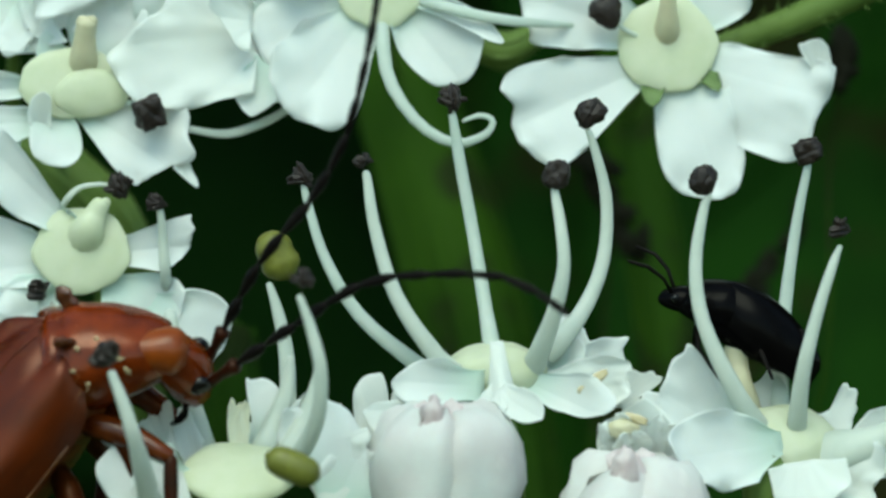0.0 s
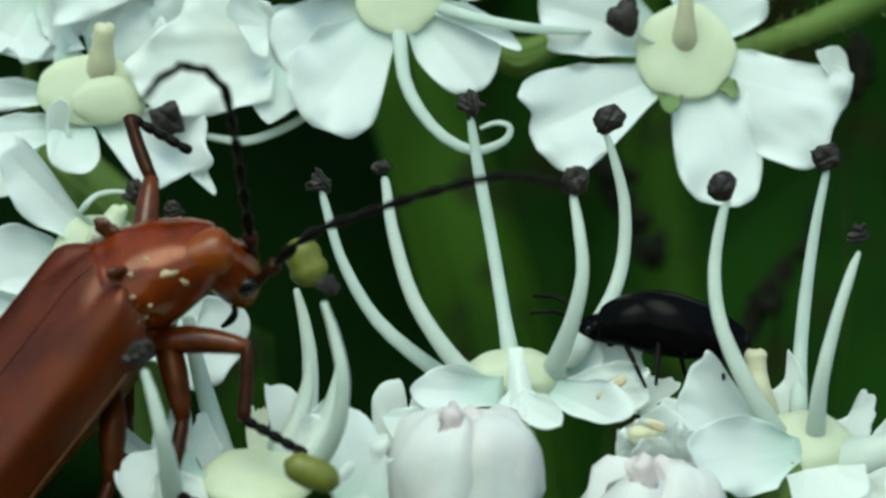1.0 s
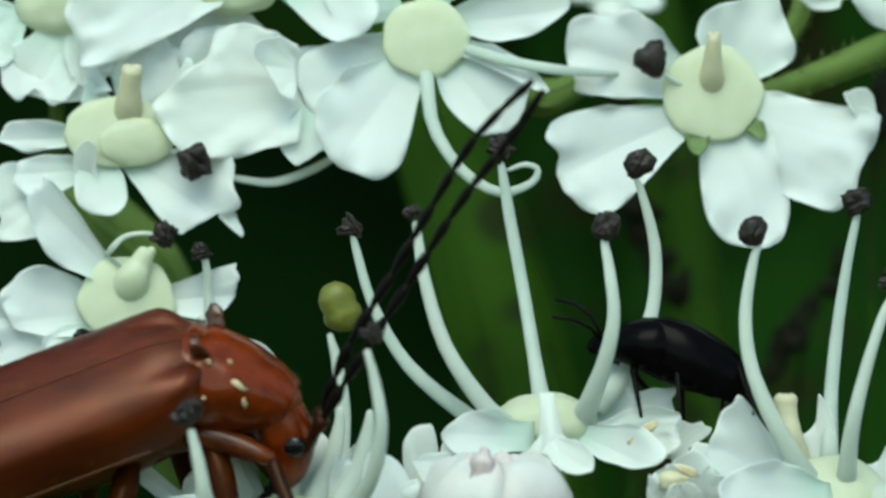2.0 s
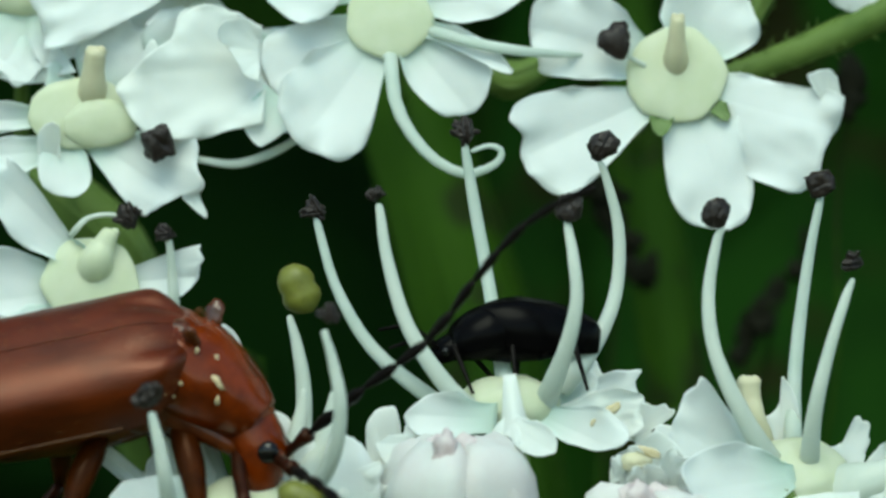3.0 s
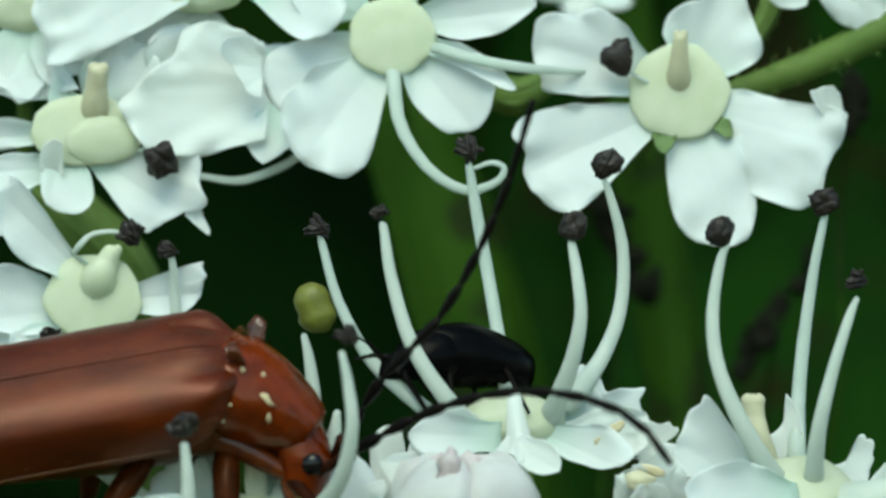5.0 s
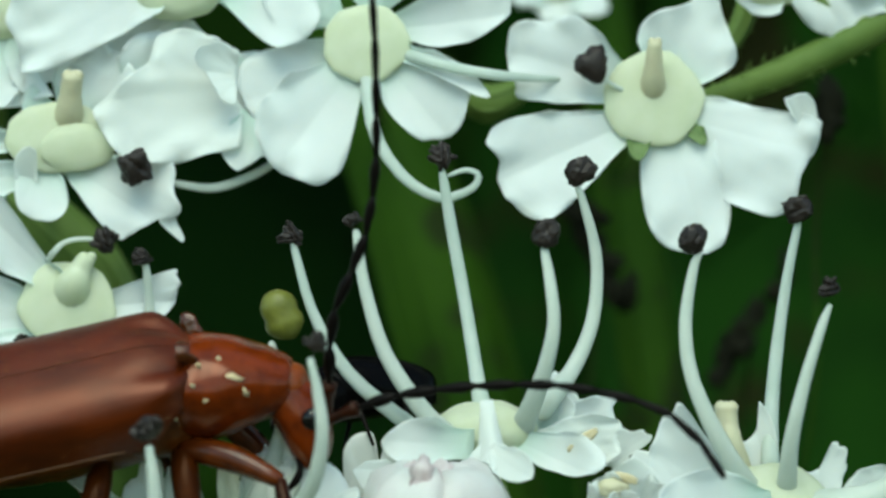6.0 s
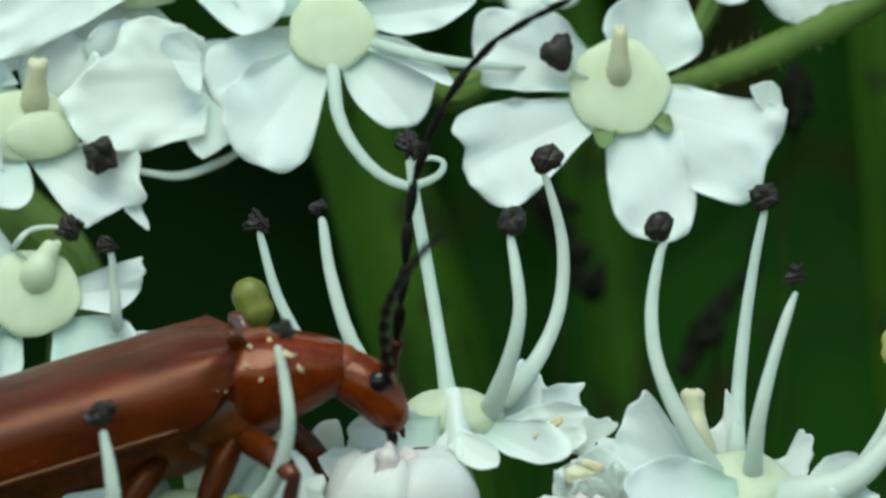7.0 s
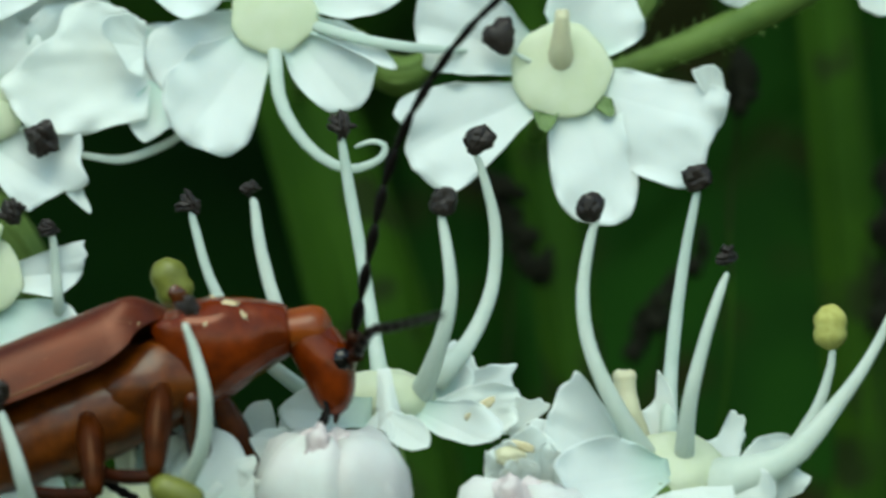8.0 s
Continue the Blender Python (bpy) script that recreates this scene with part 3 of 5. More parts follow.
def upper_flowers():
    g = "open flowers of the rear umbel"
    f = blossom((1178, 140, 430), "open white hogweed flower facing out, broad notched petals", g, (92, 89, 11), FACING, 1)
    fan_petal(f, (1195, 165, 442), (1473, 243, 400), 40, (0.25, 0.32, 0.4, 0.5, 0.61, 0.94, 0.97, 0.97, 0.96, 0.95, 0.94, 0.94, 0.94, 0.96, 0.99, 0.97, 0.93, 0.8, 0.65), cup=-0.02, bend=0.05)
    fan_petal(f, (1448, 195, 412), (1449, 127, 402), 44, (0.56, 0.99, 0.97, 0.97, 0.98, 0.96, 0.96, 0.96, 0.92, 0.85, 0.78, 0.65, 0.54, 0.47, 0.42), claw=14, cup=0.1, name='petal_lobe', mat=PETAL_PLAIN)
    fan_petal(f, (1200, 165, 442), (1274, 417, 380), 43, (0.38, 0.42, 0.49, 0.59, 0.77, 0.88, 0.97, 0.99, 1, 1, 0.98, 0.94, 0.89, 0.8, 0.63, 0.48, 0.37), cup=0.02, bend=0.04)
    fan_petal(f, (1165, 168, 442), (897, 290, 380), 27, (0.48, 0.89, 0.94, 0.96, 0.97, 0.98, 1, 0.99, 0.98, 0.98, 0.97, 0.95, 0.93, 0.96, 0.99, 0.96, 0.91, 0.77, 0.37), cup=0.06, bend=0.05)
    fan_petal(f, (1150, 122, 452), (910, 52, 430), 41, (0.27, 0.36, 0.47, 0.67, 0.87, 0.88, 0.91, 0.93, 0.94, 0.96, 0.97, 0.98, 0.99, 1, 0.97, 0.88, 0.77, 0.74, 0.7, 0.58, 0.29), cup=0.07, bend=0.06)
    fan_petal(f, (1188, 128, 456), (1289, -56, 470), 53, (0.46, 0.58, 0.64, 0.69, 0.72, 0.79, 0.95, 0.97, 0.92, 0.84, 0.79, 0.75, 0.73, 0.65, 0.37), cup=0.12)
    add_sepal(f, (1150, 205, 425), (1150, 250, 405), 46)
    add_sepal(f, (1245, 190, 425), (1270, 222, 412), 34)
    add_style(f, [(1178, 146, 425), (1177, 114, 426), (1178, 80, 402), (1180, 40, 386)], (34, 24, 17, 13))
    add_stamen(f, [(1130, 128, 440), (1100, 112, 418), (1076, 92, 405)], (6, 6, 5), 37, (0, 0, 0), head=(1070, 80, 396), wedge=True, mat=FILAMENT_WHITE)
    f = blossom((670, 42, 400), "open white hogweed flower with a curled filament hanging below", g, (80, 73, 11), FACING, 2)
    fan_petal(f, (662, 62, 412), (510, 269, 350), 36, (0.29, 0.42, 0.8, 0.92, 0.98, 1, 1, 0.99, 0.99, 0.99, 0.99, 0.98, 0.96, 0.94, 0.92, 0.86, 0.8, 0.64, 0.5), cup=0.06, bend=0.06, claw=30)
    fan_petal(f, (690, 62, 412), (818, 214, 370), 39, (0.37, 0.69, 0.89, 0.93, 0.97, 0.99, 0.99, 0.97, 0.95, 0.91, 0.88, 0.77, 0.62, 0.48, 0.29), cup=0.14, bend=0.05)
    fan_petal(f, (705, 45, 408), (904, 117, 358), 11, (0.41, 0.47, 0.55, 0.66, 0.69, 0.72, 0.74, 0.78, 0.83, 0.87, 0.91, 0.96, 0.99, 0.97, 0.85), cup=0.1)
    fan_petal(f, (690, 20, 432), (932, -7, 420), 28, (0.47, 0.66, 0.78, 0.89, 0.97, 0.99, 0.98, 0.97, 0.93, 0.87, 0.79, 0.68, 0.59, 0.48, 0.29), cup=0.12)
    fan_petal(f, (650, 70, 437), (438, 110, 418), 46, (0.34, 0.63, 0.89, 0.97, 0.99, 0.99, 1, 0.98, 0.96, 0.92, 0.78, 0.57, 0.45, 0.35, 0.28), cup=0.04, claw=34)
    fan_petal(f, (470, 165, 400), (434, 268, 372), 50, (0.53, 0.63, 0.73, 0.78, 0.84, 0.91, 0.99, 0.98, 0.96, 0.91, 0.86, 0.78, 0.7, 0.51, 0.39), cup=0.1, claw=26)
    fan_petal(f, (520, 110, 440), (381, 192, 420), 60, (0.56, 0.66, 0.79, 0.85, 0.93, 0.95, 0.97, 1, 0.98, 0.96, 0.94, 0.87, 0.82, 0.71, 0.64), cup=0.12, claw=40, bend=0.1)
    fan_petal(f, (442, 98, 372), (349, 86, 322), 79, (0.58, 0.6, 0.6, 0.57, 0.57, 0.59, 0.62, 0.69, 0.89, 0.97, 0.9, 0.74, 0.65, 0.49, 0.41), cup=0.2, bend=0.16, claw=22, mat=PETAL_PLAIN)
    add_petal(f, (560, 120, 455), (400, 190, 440), 210, notch=0.1, claw=0.6)
    add_petal(f, (620, 0, 440), (500, -80, 440), 150, notch=0.10)
    add_petal(f, (680, -10, 440), (700, -150, 440), 160, notch=0.10)
    add_stamen(f, [(672, 110, 380), (684, 200, 330), (735, 278, 300), (800, 315, 290), (855, 300, 290), (868, 275, 290), (845, 266, 292), (815, 276, 296)], (14, 16, 15, 13, 10, 8, 7, 5), 0, mat=FILAMENT_WHITE)
    add_stamen(f, [(745, 62, 400), (820, 84, 350), (900, 98, 340), (960, 103, 380), (1010, 106, 432)], (14, 15, 14, 11, 7), 0, mat=FILAMENT_WHITE)
    add_stamen(f, [(520, 245, 430), (470, 275, 420), (400, 298, 400), (330, 290, 380)], (9, 12, 12, 9), 0)
    f = blossom((122, 208, 380), "white hogweed flower with two-lobed disc and spiked lower petal", g, (96, 66, 13), FACING, 3)
    fan_petal(f, (450, 120, 410), (172, 146, 352), 79, (0.4, 0.44, 0.5, 0.61, 0.75, 0.89, 0.94, 0.94, 0.97, 0.89, 0.81, 0.72, 0.62, 0.61, 0.62, 0.55, 0.46, 0.34, 0.26), cup=0.08, bend=0.05, wave=0.07, claw=40, mat=PETAL_PLAIN)
    fan_petal(f, (95, 236, 394), (48, 358, 342), 56, (0.47, 0.76, 0.93, 0.98, 0.94, 0.9, 0.86, 0.84, 0.78, 0.67, 0.55, 0.46, 0.39, 0.35, 0.31), cup=0.12)
    fan_petal(f, (70, 292, 380), (74, 221, 345), 53, (0.37, 0.45, 0.59, 0.73, 0.83, 0.91, 0.95, 0.99, 0.96, 0.9, 0.66, 0.48, 0.39, 0.34, 0.3), cup=0.18, mat=PETAL_PLAIN)
    fan_petal(f, (95, 275, 404), (-62, 285, 380), 27, (0.52, 0.78, 0.89, 0.92, 0.96, 1, 0.98, 0.96, 0.95, 0.94, 0.93, 0.78, 0.66, 0.5, 0.38), cup=0.1)
    fan_petal(f, (85, 215, 408), (-90, 226, 385), 21, (0.35, 0.42, 0.53, 0.73, 0.8, 0.86, 0.94, 0.99, 0.98, 0.96, 0.93, 0.91, 0.81, 0.6, 0.36), cup=0.12)
    fan_petal(f, (130, 248, 390), (324, 379, 332), 32, (0.83, 0.86, 0.87, 0.88, 0.92, 0.99, 0.98, 0.92, 0.86, 0.85, 0.84, 0.83, 0.81, 0.8, 0.78, 0.77, 0.62, 0.34, 0.23), cup=0.08, bend=0.05)
    fan_petal(f, (314, 340, 350), (330, 401, 338), 43, (0.36, 0.43, 0.54, 0.9, 0.99, 0.83, 0.71, 0.64, 0.59, 0.53, 0.48, 0.43, 0.4, 0.38, 0.36), cup=0.15, claw=14, name='petal_lobe', mat=PETAL_PLAIN)
    fan_petal(f, (110, 172, 420), (78, 113, 425), 48, (0.77, 0.78, 0.82, 0.87, 0.95, 0.96, 0.98, 0.99, 0.86, 0.65, 0.54, 0.47, 0.41, 0.38, 0.35), cup=0.1)
    swell = part("disc", blob((66, 13, 44), 0.10, 1.2, 8, 4), DISC, f, "pale yellow-green swollen disc")
    swell.matrix_basis = Matrix.Translation(at(158, 226, 362) - f.location)
    add_petal(f, (140, 190, 425), (228, 55, 440), 150, notch=0.05, cup=0.1)
    add_petal(f, (330, 150, 420), (330, 20, 440), 200, notch=0.05, claw=0.6)
    add_petal(f, (30, 280, 415), (-110, 380, 390), 150, notch=0.2)
    add_style(f, [(144, 196, 372), (144, 168, 379), (146, 130, 356), (150, 98, 342)], (34, 27, 20, 19))
    add_stamen(f, [(210, 240, 400), (245, 250, 330), (260, 262, 310)], (8, 8, 6), 32, (10, -22, 20), bean=True, boxy=0.55)
    f = blossom((140, 505, 330), "open white hogweed flower behind the beetle's back", g, (88, 80, 14), FACING, 4)
    fan_petal(f, (150, 512, 352), (352, 496, 330), 19, (0.4, 0.94, 0.96, 0.97, 0.98, 0.94, 0.93, 0.91, 0.91, 0.9, 0.88, 0.86, 0.84, 0.81, 0.78, 0.72, 0.66), cup=0.08)
    fan_petal(f, (140, 485, 352), (-31, 311, 322), 28, (0.47, 0.63, 0.72, 0.82, 0.88, 0.95, 1, 0.99, 0.99, 0.98, 0.97, 0.31, 0.25, 0.21, 0.18), cup=0.1)
    fan_petal(f, (120, 520, 357), (-88, 552, 332), 47, (0.34, 0.37, 0.42, 0.5, 0.63, 0.73, 0.87, 0.89, 0.91, 0.95, 0.98, 0.9, 0.84, 0.68, 0.4), cup=0.1)
    fan_petal(f, (240, 600, 335), (378, 705, 312), 53, (0.54, 0.8, 0.94, 0.98, 0.97, 0.98, 0.97, 0.97, 0.98, 1, 0.95, 0.92, 0.8, 0.62, 0.52), cup=0.1, claw=30)
    add_petal(f, (110, 560, 340), (20, 650, 320), 150, notch=0.1)
    add_petal(f, (60, 555, 355), (-120, 600, 340), 165, notch=0.15)
    add_petal(f, (190, 560, 340), (290, 660, 330), 170, notch=0.1)
    add_style(f, [(142, 502, 330), (151, 470, 322), (164, 442, 318), (176, 420, 316)], (50, 33, 21, 16), DISC)
    add_stamen(f, [(110, 420, 330), (135, 395, 320), (170, 388, 320), (205, 392, 320)], (8, 7, 6, 5), 34, (10, 40, 0))
    add_stamen(f, [(290, 560, 320), (285, 490, 300), (280, 440, 290), (272, 420, 285)], (13, 12, 9, 7), 27, (0, 20, 40))
    add_stamen(f, [(75, 640, 300), (70, 600, 290), (62, 575, 285)], (10, 9, 7), 34, (10, 10, 70))
    f = blossom((335, -60, 430), "open white hogweed flower at the crowded top of the umbel", g, (84, 66, 38), FACING, 5)
    fan_petal(f, (330, -80, 440), (54, 82, 385), 42, (0.26, 0.29, 0.34, 0.43, 0.59, 0.82, 1, 0.98, 0.96, 0.95, 0.97, 0.92, 0.85, 0.71, 0.61), cup=0.08, wave=0.07, claw=30)
    fan_petal(f, (345, -60, 466), (243, 123, 478), 29, (0.48, 0.51, 0.56, 0.61, 0.67, 0.75, 0.81, 0.84, 0.88, 0.93, 0.94, 0.97, 0.98, 0.96, 0.43), cup=0.1)
    fan_petal(f, (405, -50, 440), (597, -40, 405), 50, (0.57, 0.59, 0.63, 0.69, 0.76, 0.86, 0.88, 0.91, 0.93, 0.99, 1, 0.95, 0.88, 0.77, 0.17), cup=0.12)
    add_petal(f, (345, 0, 460), (335, 118, 480), 150, notch=0.12)
    add_petal(f, (290, -110, 440), (160, -190, 440), 170, notch=0.15)
    add_petal(f, (380, -110, 440), (480, -210, 440), 170, notch=0.15)
    f = blossom((1395, -70, 560), "open white hogweed flower beyond the umbel ray", g, (70, 50, 34), FACING, 6)
    fan_petal(f, (1425, -100, 562), (1329, -18, 555), 36, (0.75, 0.81, 0.86, 0.89, 0.92, 0.92, 0.92, 0.93, 0.94, 0.95, 0.97, 1, 0.99, 0.98, 0.99), cup=0.12)
    fan_petal(f, (1430, -115, 562), (1547, 72, 545), 37, (0.83, 0.97, 0.86, 0.79, 0.78, 0.79, 0.79, 0.8, 0.77, 0.74, 0.69, 0.64, 0.56, 0.48, 0.41), cup=0.1)
    add_petal(f, (1440, -90, 560), (1640, -120, 560), 150, notch=0.2)
    f = blossom((20, -20, 480), "open white hogweed flower crowded behind its neighbours", g, (80, 60, 36), FACING, 7)
    fan_petal(f, (40, 20, 480), (-10, 160, 440), 49, (1, 0.95, 0.93, 0.94, 0.96, 0.96, 0.95, 0.95, 0.95, 0.96, 0.94, 0.86, 0.79, 0.75, 0.72), cup=0.14, wave=0.08, claw=40)
    add_petal(f, (60, 0, 480), (120, 145, 440), 120, notch=0.2, frill=0.040, claw=0.5)
    add_petal(f, (0, 30, 480), (-20, 170, 440), 150, notch=0.2, frill=0.040)
    add_petal(f, (80, -30, 480), (230, -60, 460), 150, notch=0.2)
    add_petal(f, (-40, 0, 480), (-160, 60, 460), 150, notch=0.2)
    f = blossom((1765, -75, 560), "open white hogweed flower at the umbel's outer edge", g, (66, 52, 30), FACING, 13)
    fan_petal(f, (1760, -60, 560), (1698, 30, 545), 46, (0.93, 0.94, 0.97, 0.99, 0.97, 0.96, 0.96, 0.92, 0.88, 0.84, 0.78, 0.69, 0.63, 0.59, 0.55), cup=0.1)
    fan_petal(f, (1770, -60, 560), (1853, 40, 560), 36, (0.63, 0.67, 0.72, 0.79, 0.86, 0.93, 0.93, 0.93, 0.93, 0.95, 0.97, 0.99, 0.82, 0.7, 0.62), cup=0.1)
    f = blossom((1010, -80, 1500), "distant white hogweed flower out of focus behind the umbel", g, (70, 60, 34), FACING, 12)
    for tip, wide in (((900, -60), 130), ((955, 5), 130), ((1050, 12), 140), ((1115, -30), 130)):
        add_petal(f, (1010, -80, 1510), (*tip, 1480), wide, notch=0.2)


def withered():
    """Dark shrivelled flowers hanging among the stalks, and one dark clump that stands in for shade."""
    # The third entry is no flower: dark lumps put where shade lies by a petal.
    for where, lean, long, label in (((1085, 425, 1700), -28, 95, "withered dark flower remains between the stalks"), ((1350, 545, 1700), 32, 130, "withered dark flower remains on a thin stalk"), ((1484, 168, 1300), 8, 34, "dark lumps added as the shade beside a petal"), ((1735, 440, 1800), 3, 150, "withered dark flower remains beside the outer stalk")):
        w = thing("withered_flower", at(*where), label, "withered flower", "withered flowers")
        rng = random.Random(where[0])
        for k in range(7):
            p = part("withered_petal", blob((rng.uniform(12, 26), 9, rng.uniform(24, 44)), 0.7, 1.6, where[0] + k, 3), WITHERED, w)
            f = (k / 3 - 1) * long
            p.matrix_basis = pose((math.sin(radians(lean)) * f + rng.uniform(-16, 16)) * S, rng.uniform(-20, 20) * S, (math.cos(radians(lean)) * f + rng.uniform(-12, 12)) * S, 0, lean + rng.uniform(-50, 50), 0)
        add_pedicel(w, [where, (where[0] - 20, where[1] + 200, where[2] + 60), (where[0] - 60, where[1] + 700, where[2]), (1060, 1760, 1800)], (5, 5, 6, 8), GREEN_SHADED)


leaning = {}


def low_petal(flower, base, tip, width, face, mat=None, **shape):
    """A ruffled petal of the front umbel."""
    shape.setdefault("frill", 0.03)
    shape.setdefault("wave", 0.11)
    return add_petal(flower, base, tip, width, face, mat or PETAL_PLAIN, **shape)


def lower_flowers():
    g = "open flowers of the front umbel"
    made = []
    f = blossom((882, 722, 40), "open white hogweed flower with five long upright stamens", g, (90, 62, 44), (0.05, -0.42, 0.9), 8)
    fan_petal(f, (884, 672, -45), (898, 800, -98), 15, (0.9, 0.93, 0.97, 1, 0.99, 0.98, 0.95), claw=12, cup=-0.25, bend=0.08, mat=PETAL_PLAIN)
    fan_petal(f, (886, 762, -84), (966, 816, -112), 40, (0.5, 0.66, 0.82, 0.93, 0.99, 1, 0.93, 0.84, 0.7, 0.55, 0.42), claw=22, cup=0.12, bend=0.12, name="petal_lobe", mat=PETAL_PLAIN)
    fan_petal(f, (925, 738, 25), (1092, 816, -50), 29, (0.41, 0.71, 0.81, 0.92, 0.97, 0.98, 0.94, 0.9, 0.84, 0.76, 0.64, 0.52, 0.42, 0.27, 0.2), cup=0.1, bend=0.05)
    fan_petal(f, (975, 760, 85), (1128, 682, 100), 47, (0.52, 0.64, 0.74, 0.69, 0.67, 0.79, 0.88, 1, 0.89, 0.87, 0.86, 0.86, 0.89, 0.9, 0.89, 0.9, 0.84, 0.79, 0.53), cup=0.08, claw=34)
    fan_petal(f, (1100, 785, 60), (1175, 730, 60), 45, (0.58, 0.66, 0.73, 0.73, 0.78, 0.91, 0.91, 0.93, 0.98, 0.88, 0.45, 0.41, 0.38, 0.36, 0.35), cup=0.1, claw=16, mat=PETAL_PLAIN)
    fan_petal(f, (688, 890, 12), (638, 736, 10), 40, (0.35, 0.39, 0.44, 0.52, 0.62, 0.74, 0.86, 0.92, 0.95, 0.98, 1, 1, 0.97, 0.62, 0.59, 0.58, 0.56), cup=0.12, claw=26, mat=PETAL_PLAIN)
    fan_petal(f, (805, 780, 20), (696, 743, -5), 48, (0.45, 0.62, 0.86, 1, 0.96, 0.94, 0.86, 0.82, 0.78, 0.64, 0.53, 0.44, 0.37, 0.32, 0.28), cup=0.12)
    fan_petal(f, (735, 800, -30), (644, 793, -62), 32, (0.9, 0.9, 0.91, 0.93, 0.95, 0.98, 0.99, 0.93, 0.88, 0.82, 0.76, 0.63, 0.53, 0.46, 0.41), cup=0.14, claw=12, mat=PETAL_PLAIN)
    fan_petal(f, (990, 775, 88), (1014, 622, 98), 24, (0.6, 0.7, 0.82, 0.93, 1, 0.94, 0.84, 0.78, 0.74, 0.7, 0.62), claw=26, cup=0.1, bend=0.03)
    fan_petal(f, (862, 752, -20), (698, 744, -40), 30, (0.5, 0.7, 0.86, 0.95, 0.99, 1, 0.96, 0.88, 0.8, 0.66, 0.5), claw=30, cup=0.12, bend=0.06)
    low_petal(f, (980, 760, 40), (1130, 740, 30), 100, FACING, notch=0.1, cup=0.1, claw=0.7)
    low_petal(f, (900, 745, -70), (868, 838, -80), 70, (0, -0.8, 0.55), notch=0.0, cup=0.15, claw=0.6, blunt=0.3)
    husk = part("fallen_anther", blob((34, 9, 10), 0.2, 1.4, 5, 3, 0.1), TAN, f, "tan dried anther lying on a petal")
    husk.matrix_basis = Matrix.Translation(at(1056, 742, -20) - f.location) @ pose(0, 0, 0, 0, -38, 0)
    add_stamen(f, [(832, 768, 50), (742, 712, 14), (640, 625, 10), (578, 520, 20), (548, 420, 30), (542, 395, 30)], (24, 21, 17, 13, 10, 7), 29, (10, 30, 20), head=(538, 381, 30), mat=FILAMENT_WHITE)
    add_stamen(f, [(838, 752, 30), (774, 694, -30), (705, 590, -40), (668, 470, -30), (655, 385, -20), (650, 372, -20)], (26, 23, 18, 15, 11, 7), 25, (60, 10, 80), head=(646, 354, -20))
    add_stamen(f, [(878, 700, 60), (862, 600, 120), (842, 480, 170), (820, 360, 190), (808, 285, 190), (804, 262, 190)], (19, 17, 16, 15, 11, 7), 30, (0, 60, 10), head=(804, 243, 188), mat=FILAMENT_WHITE)
    add_stamen(f, [(946, 724, 30), (984, 628, -44), (1003, 540, -60), (996, 460, -50), (988, 415, -40), (986, 400, -40)], (24, 20, 16, 14, 11, 7), 27, (0, 10, 0), head=(990, 377, -40), bean=True, boxy=0.35)
    add_stamen(f, [(985, 680, 60), (1035, 620, 110), (1072, 530, 140), (1078, 420, 150), (1054, 320, 140), (1044, 296, 136)], (26, 20, 17, 15, 10, 7), 27, (0, 50, 0), head=(1050, 267, 134), bean=True)
    add_pedicel(f, [(890, 770, 60), (917, 850, 40), (926, 960, 70), (920, 1200, 250), (900, 1700, 500)], (12, 9, 10, 14, 16))
    made.append(f)
    f = blossom((1402, 842, 20), "open white hogweed flower with arching stamens and a frilled petal", g, (86, 78, 40), (0.15, -0.62, 0.78), 9)
    fan_petal(f, (1325, 855, 10), (1154, 748, -10), 48, (0.44, 0.5, 0.58, 0.65, 0.7, 0.77, 0.82, 0.87, 0.88, 0.9, 0.91, 0.92, 0.95, 0.99, 0.98, 0.99, 0.47, 0.37, 0.3), cup=0.1, bend=0.05)
    fan_petal(f, (1390, 852, -40), (1180, 884, -110), 44, (0.43, 0.53, 0.67, 0.74, 0.83, 0.87, 0.92, 0.95, 0.97, 1, 0.94, 0.82, 0.67, 0.53, 0.3), cup=0.1, bend=0.08)
    fan_petal(f, (1376, 820, 90), (1365, 677, 110), 41, (0.36, 0.61, 0.58, 0.57, 0.59, 0.63, 0.71, 0.99, 0.95, 0.85, 0.7, 0.55, 0.43, 0.36, 0.3), cup=0.1, claw=24, mat=PETAL_PLAIN)
    fan_petal(f, (1450, 868, 60), (1500, 747, 80), 40, (0.51, 0.5, 0.5, 0.5, 0.51, 0.52, 0.54, 0.58, 0.62, 0.95, 0.99, 1, 0.96, 0.99, 0.96, 0.84, 0.8, 0.66, 0.61, 0.53, 0.36), cup=0.1, claw=20, mat=PETAL_PLAIN)
    fan_petal(f, (1480, 880, 20), (1570, 929, 0), 61, (0.64, 0.86, 0.92, 0.88, 0.93, 0.92, 0.89, 0.87, 0.86, 0.86, 0.82, 0.77, 0.75, 0.75, 0.78), cup=0.1, claw=20)
    fan_petal(f, (1420, 885, -50), (1439, 988, -100), 79, (0.72, 0.79, 0.92, 0.88, 0.89, 0.93, 1, 0.94, 0.89, 0.85, 0.83, 0.77, 0.64, 0.56, 0.53), cup=0.12, claw=30, mat=PETAL_PLAIN)
    low_petal(f, (1490, 880, 20), (1640, 830, 10), 120, FACING, notch=0.2, cup=0.1)
    low_petal(f, (1460, 900, -20), (1580, 940, -60), 150, FACING, notch=0.2, claw=0.5)
    ovary = part("ovary", blob((46, 46, 80), 0.08, 1.3, 4, 3), GREEN, f, "yellow-green ribbed ovary")
    ovary.matrix_basis = Matrix.Translation(at(1365, 930, -20) - f.location)
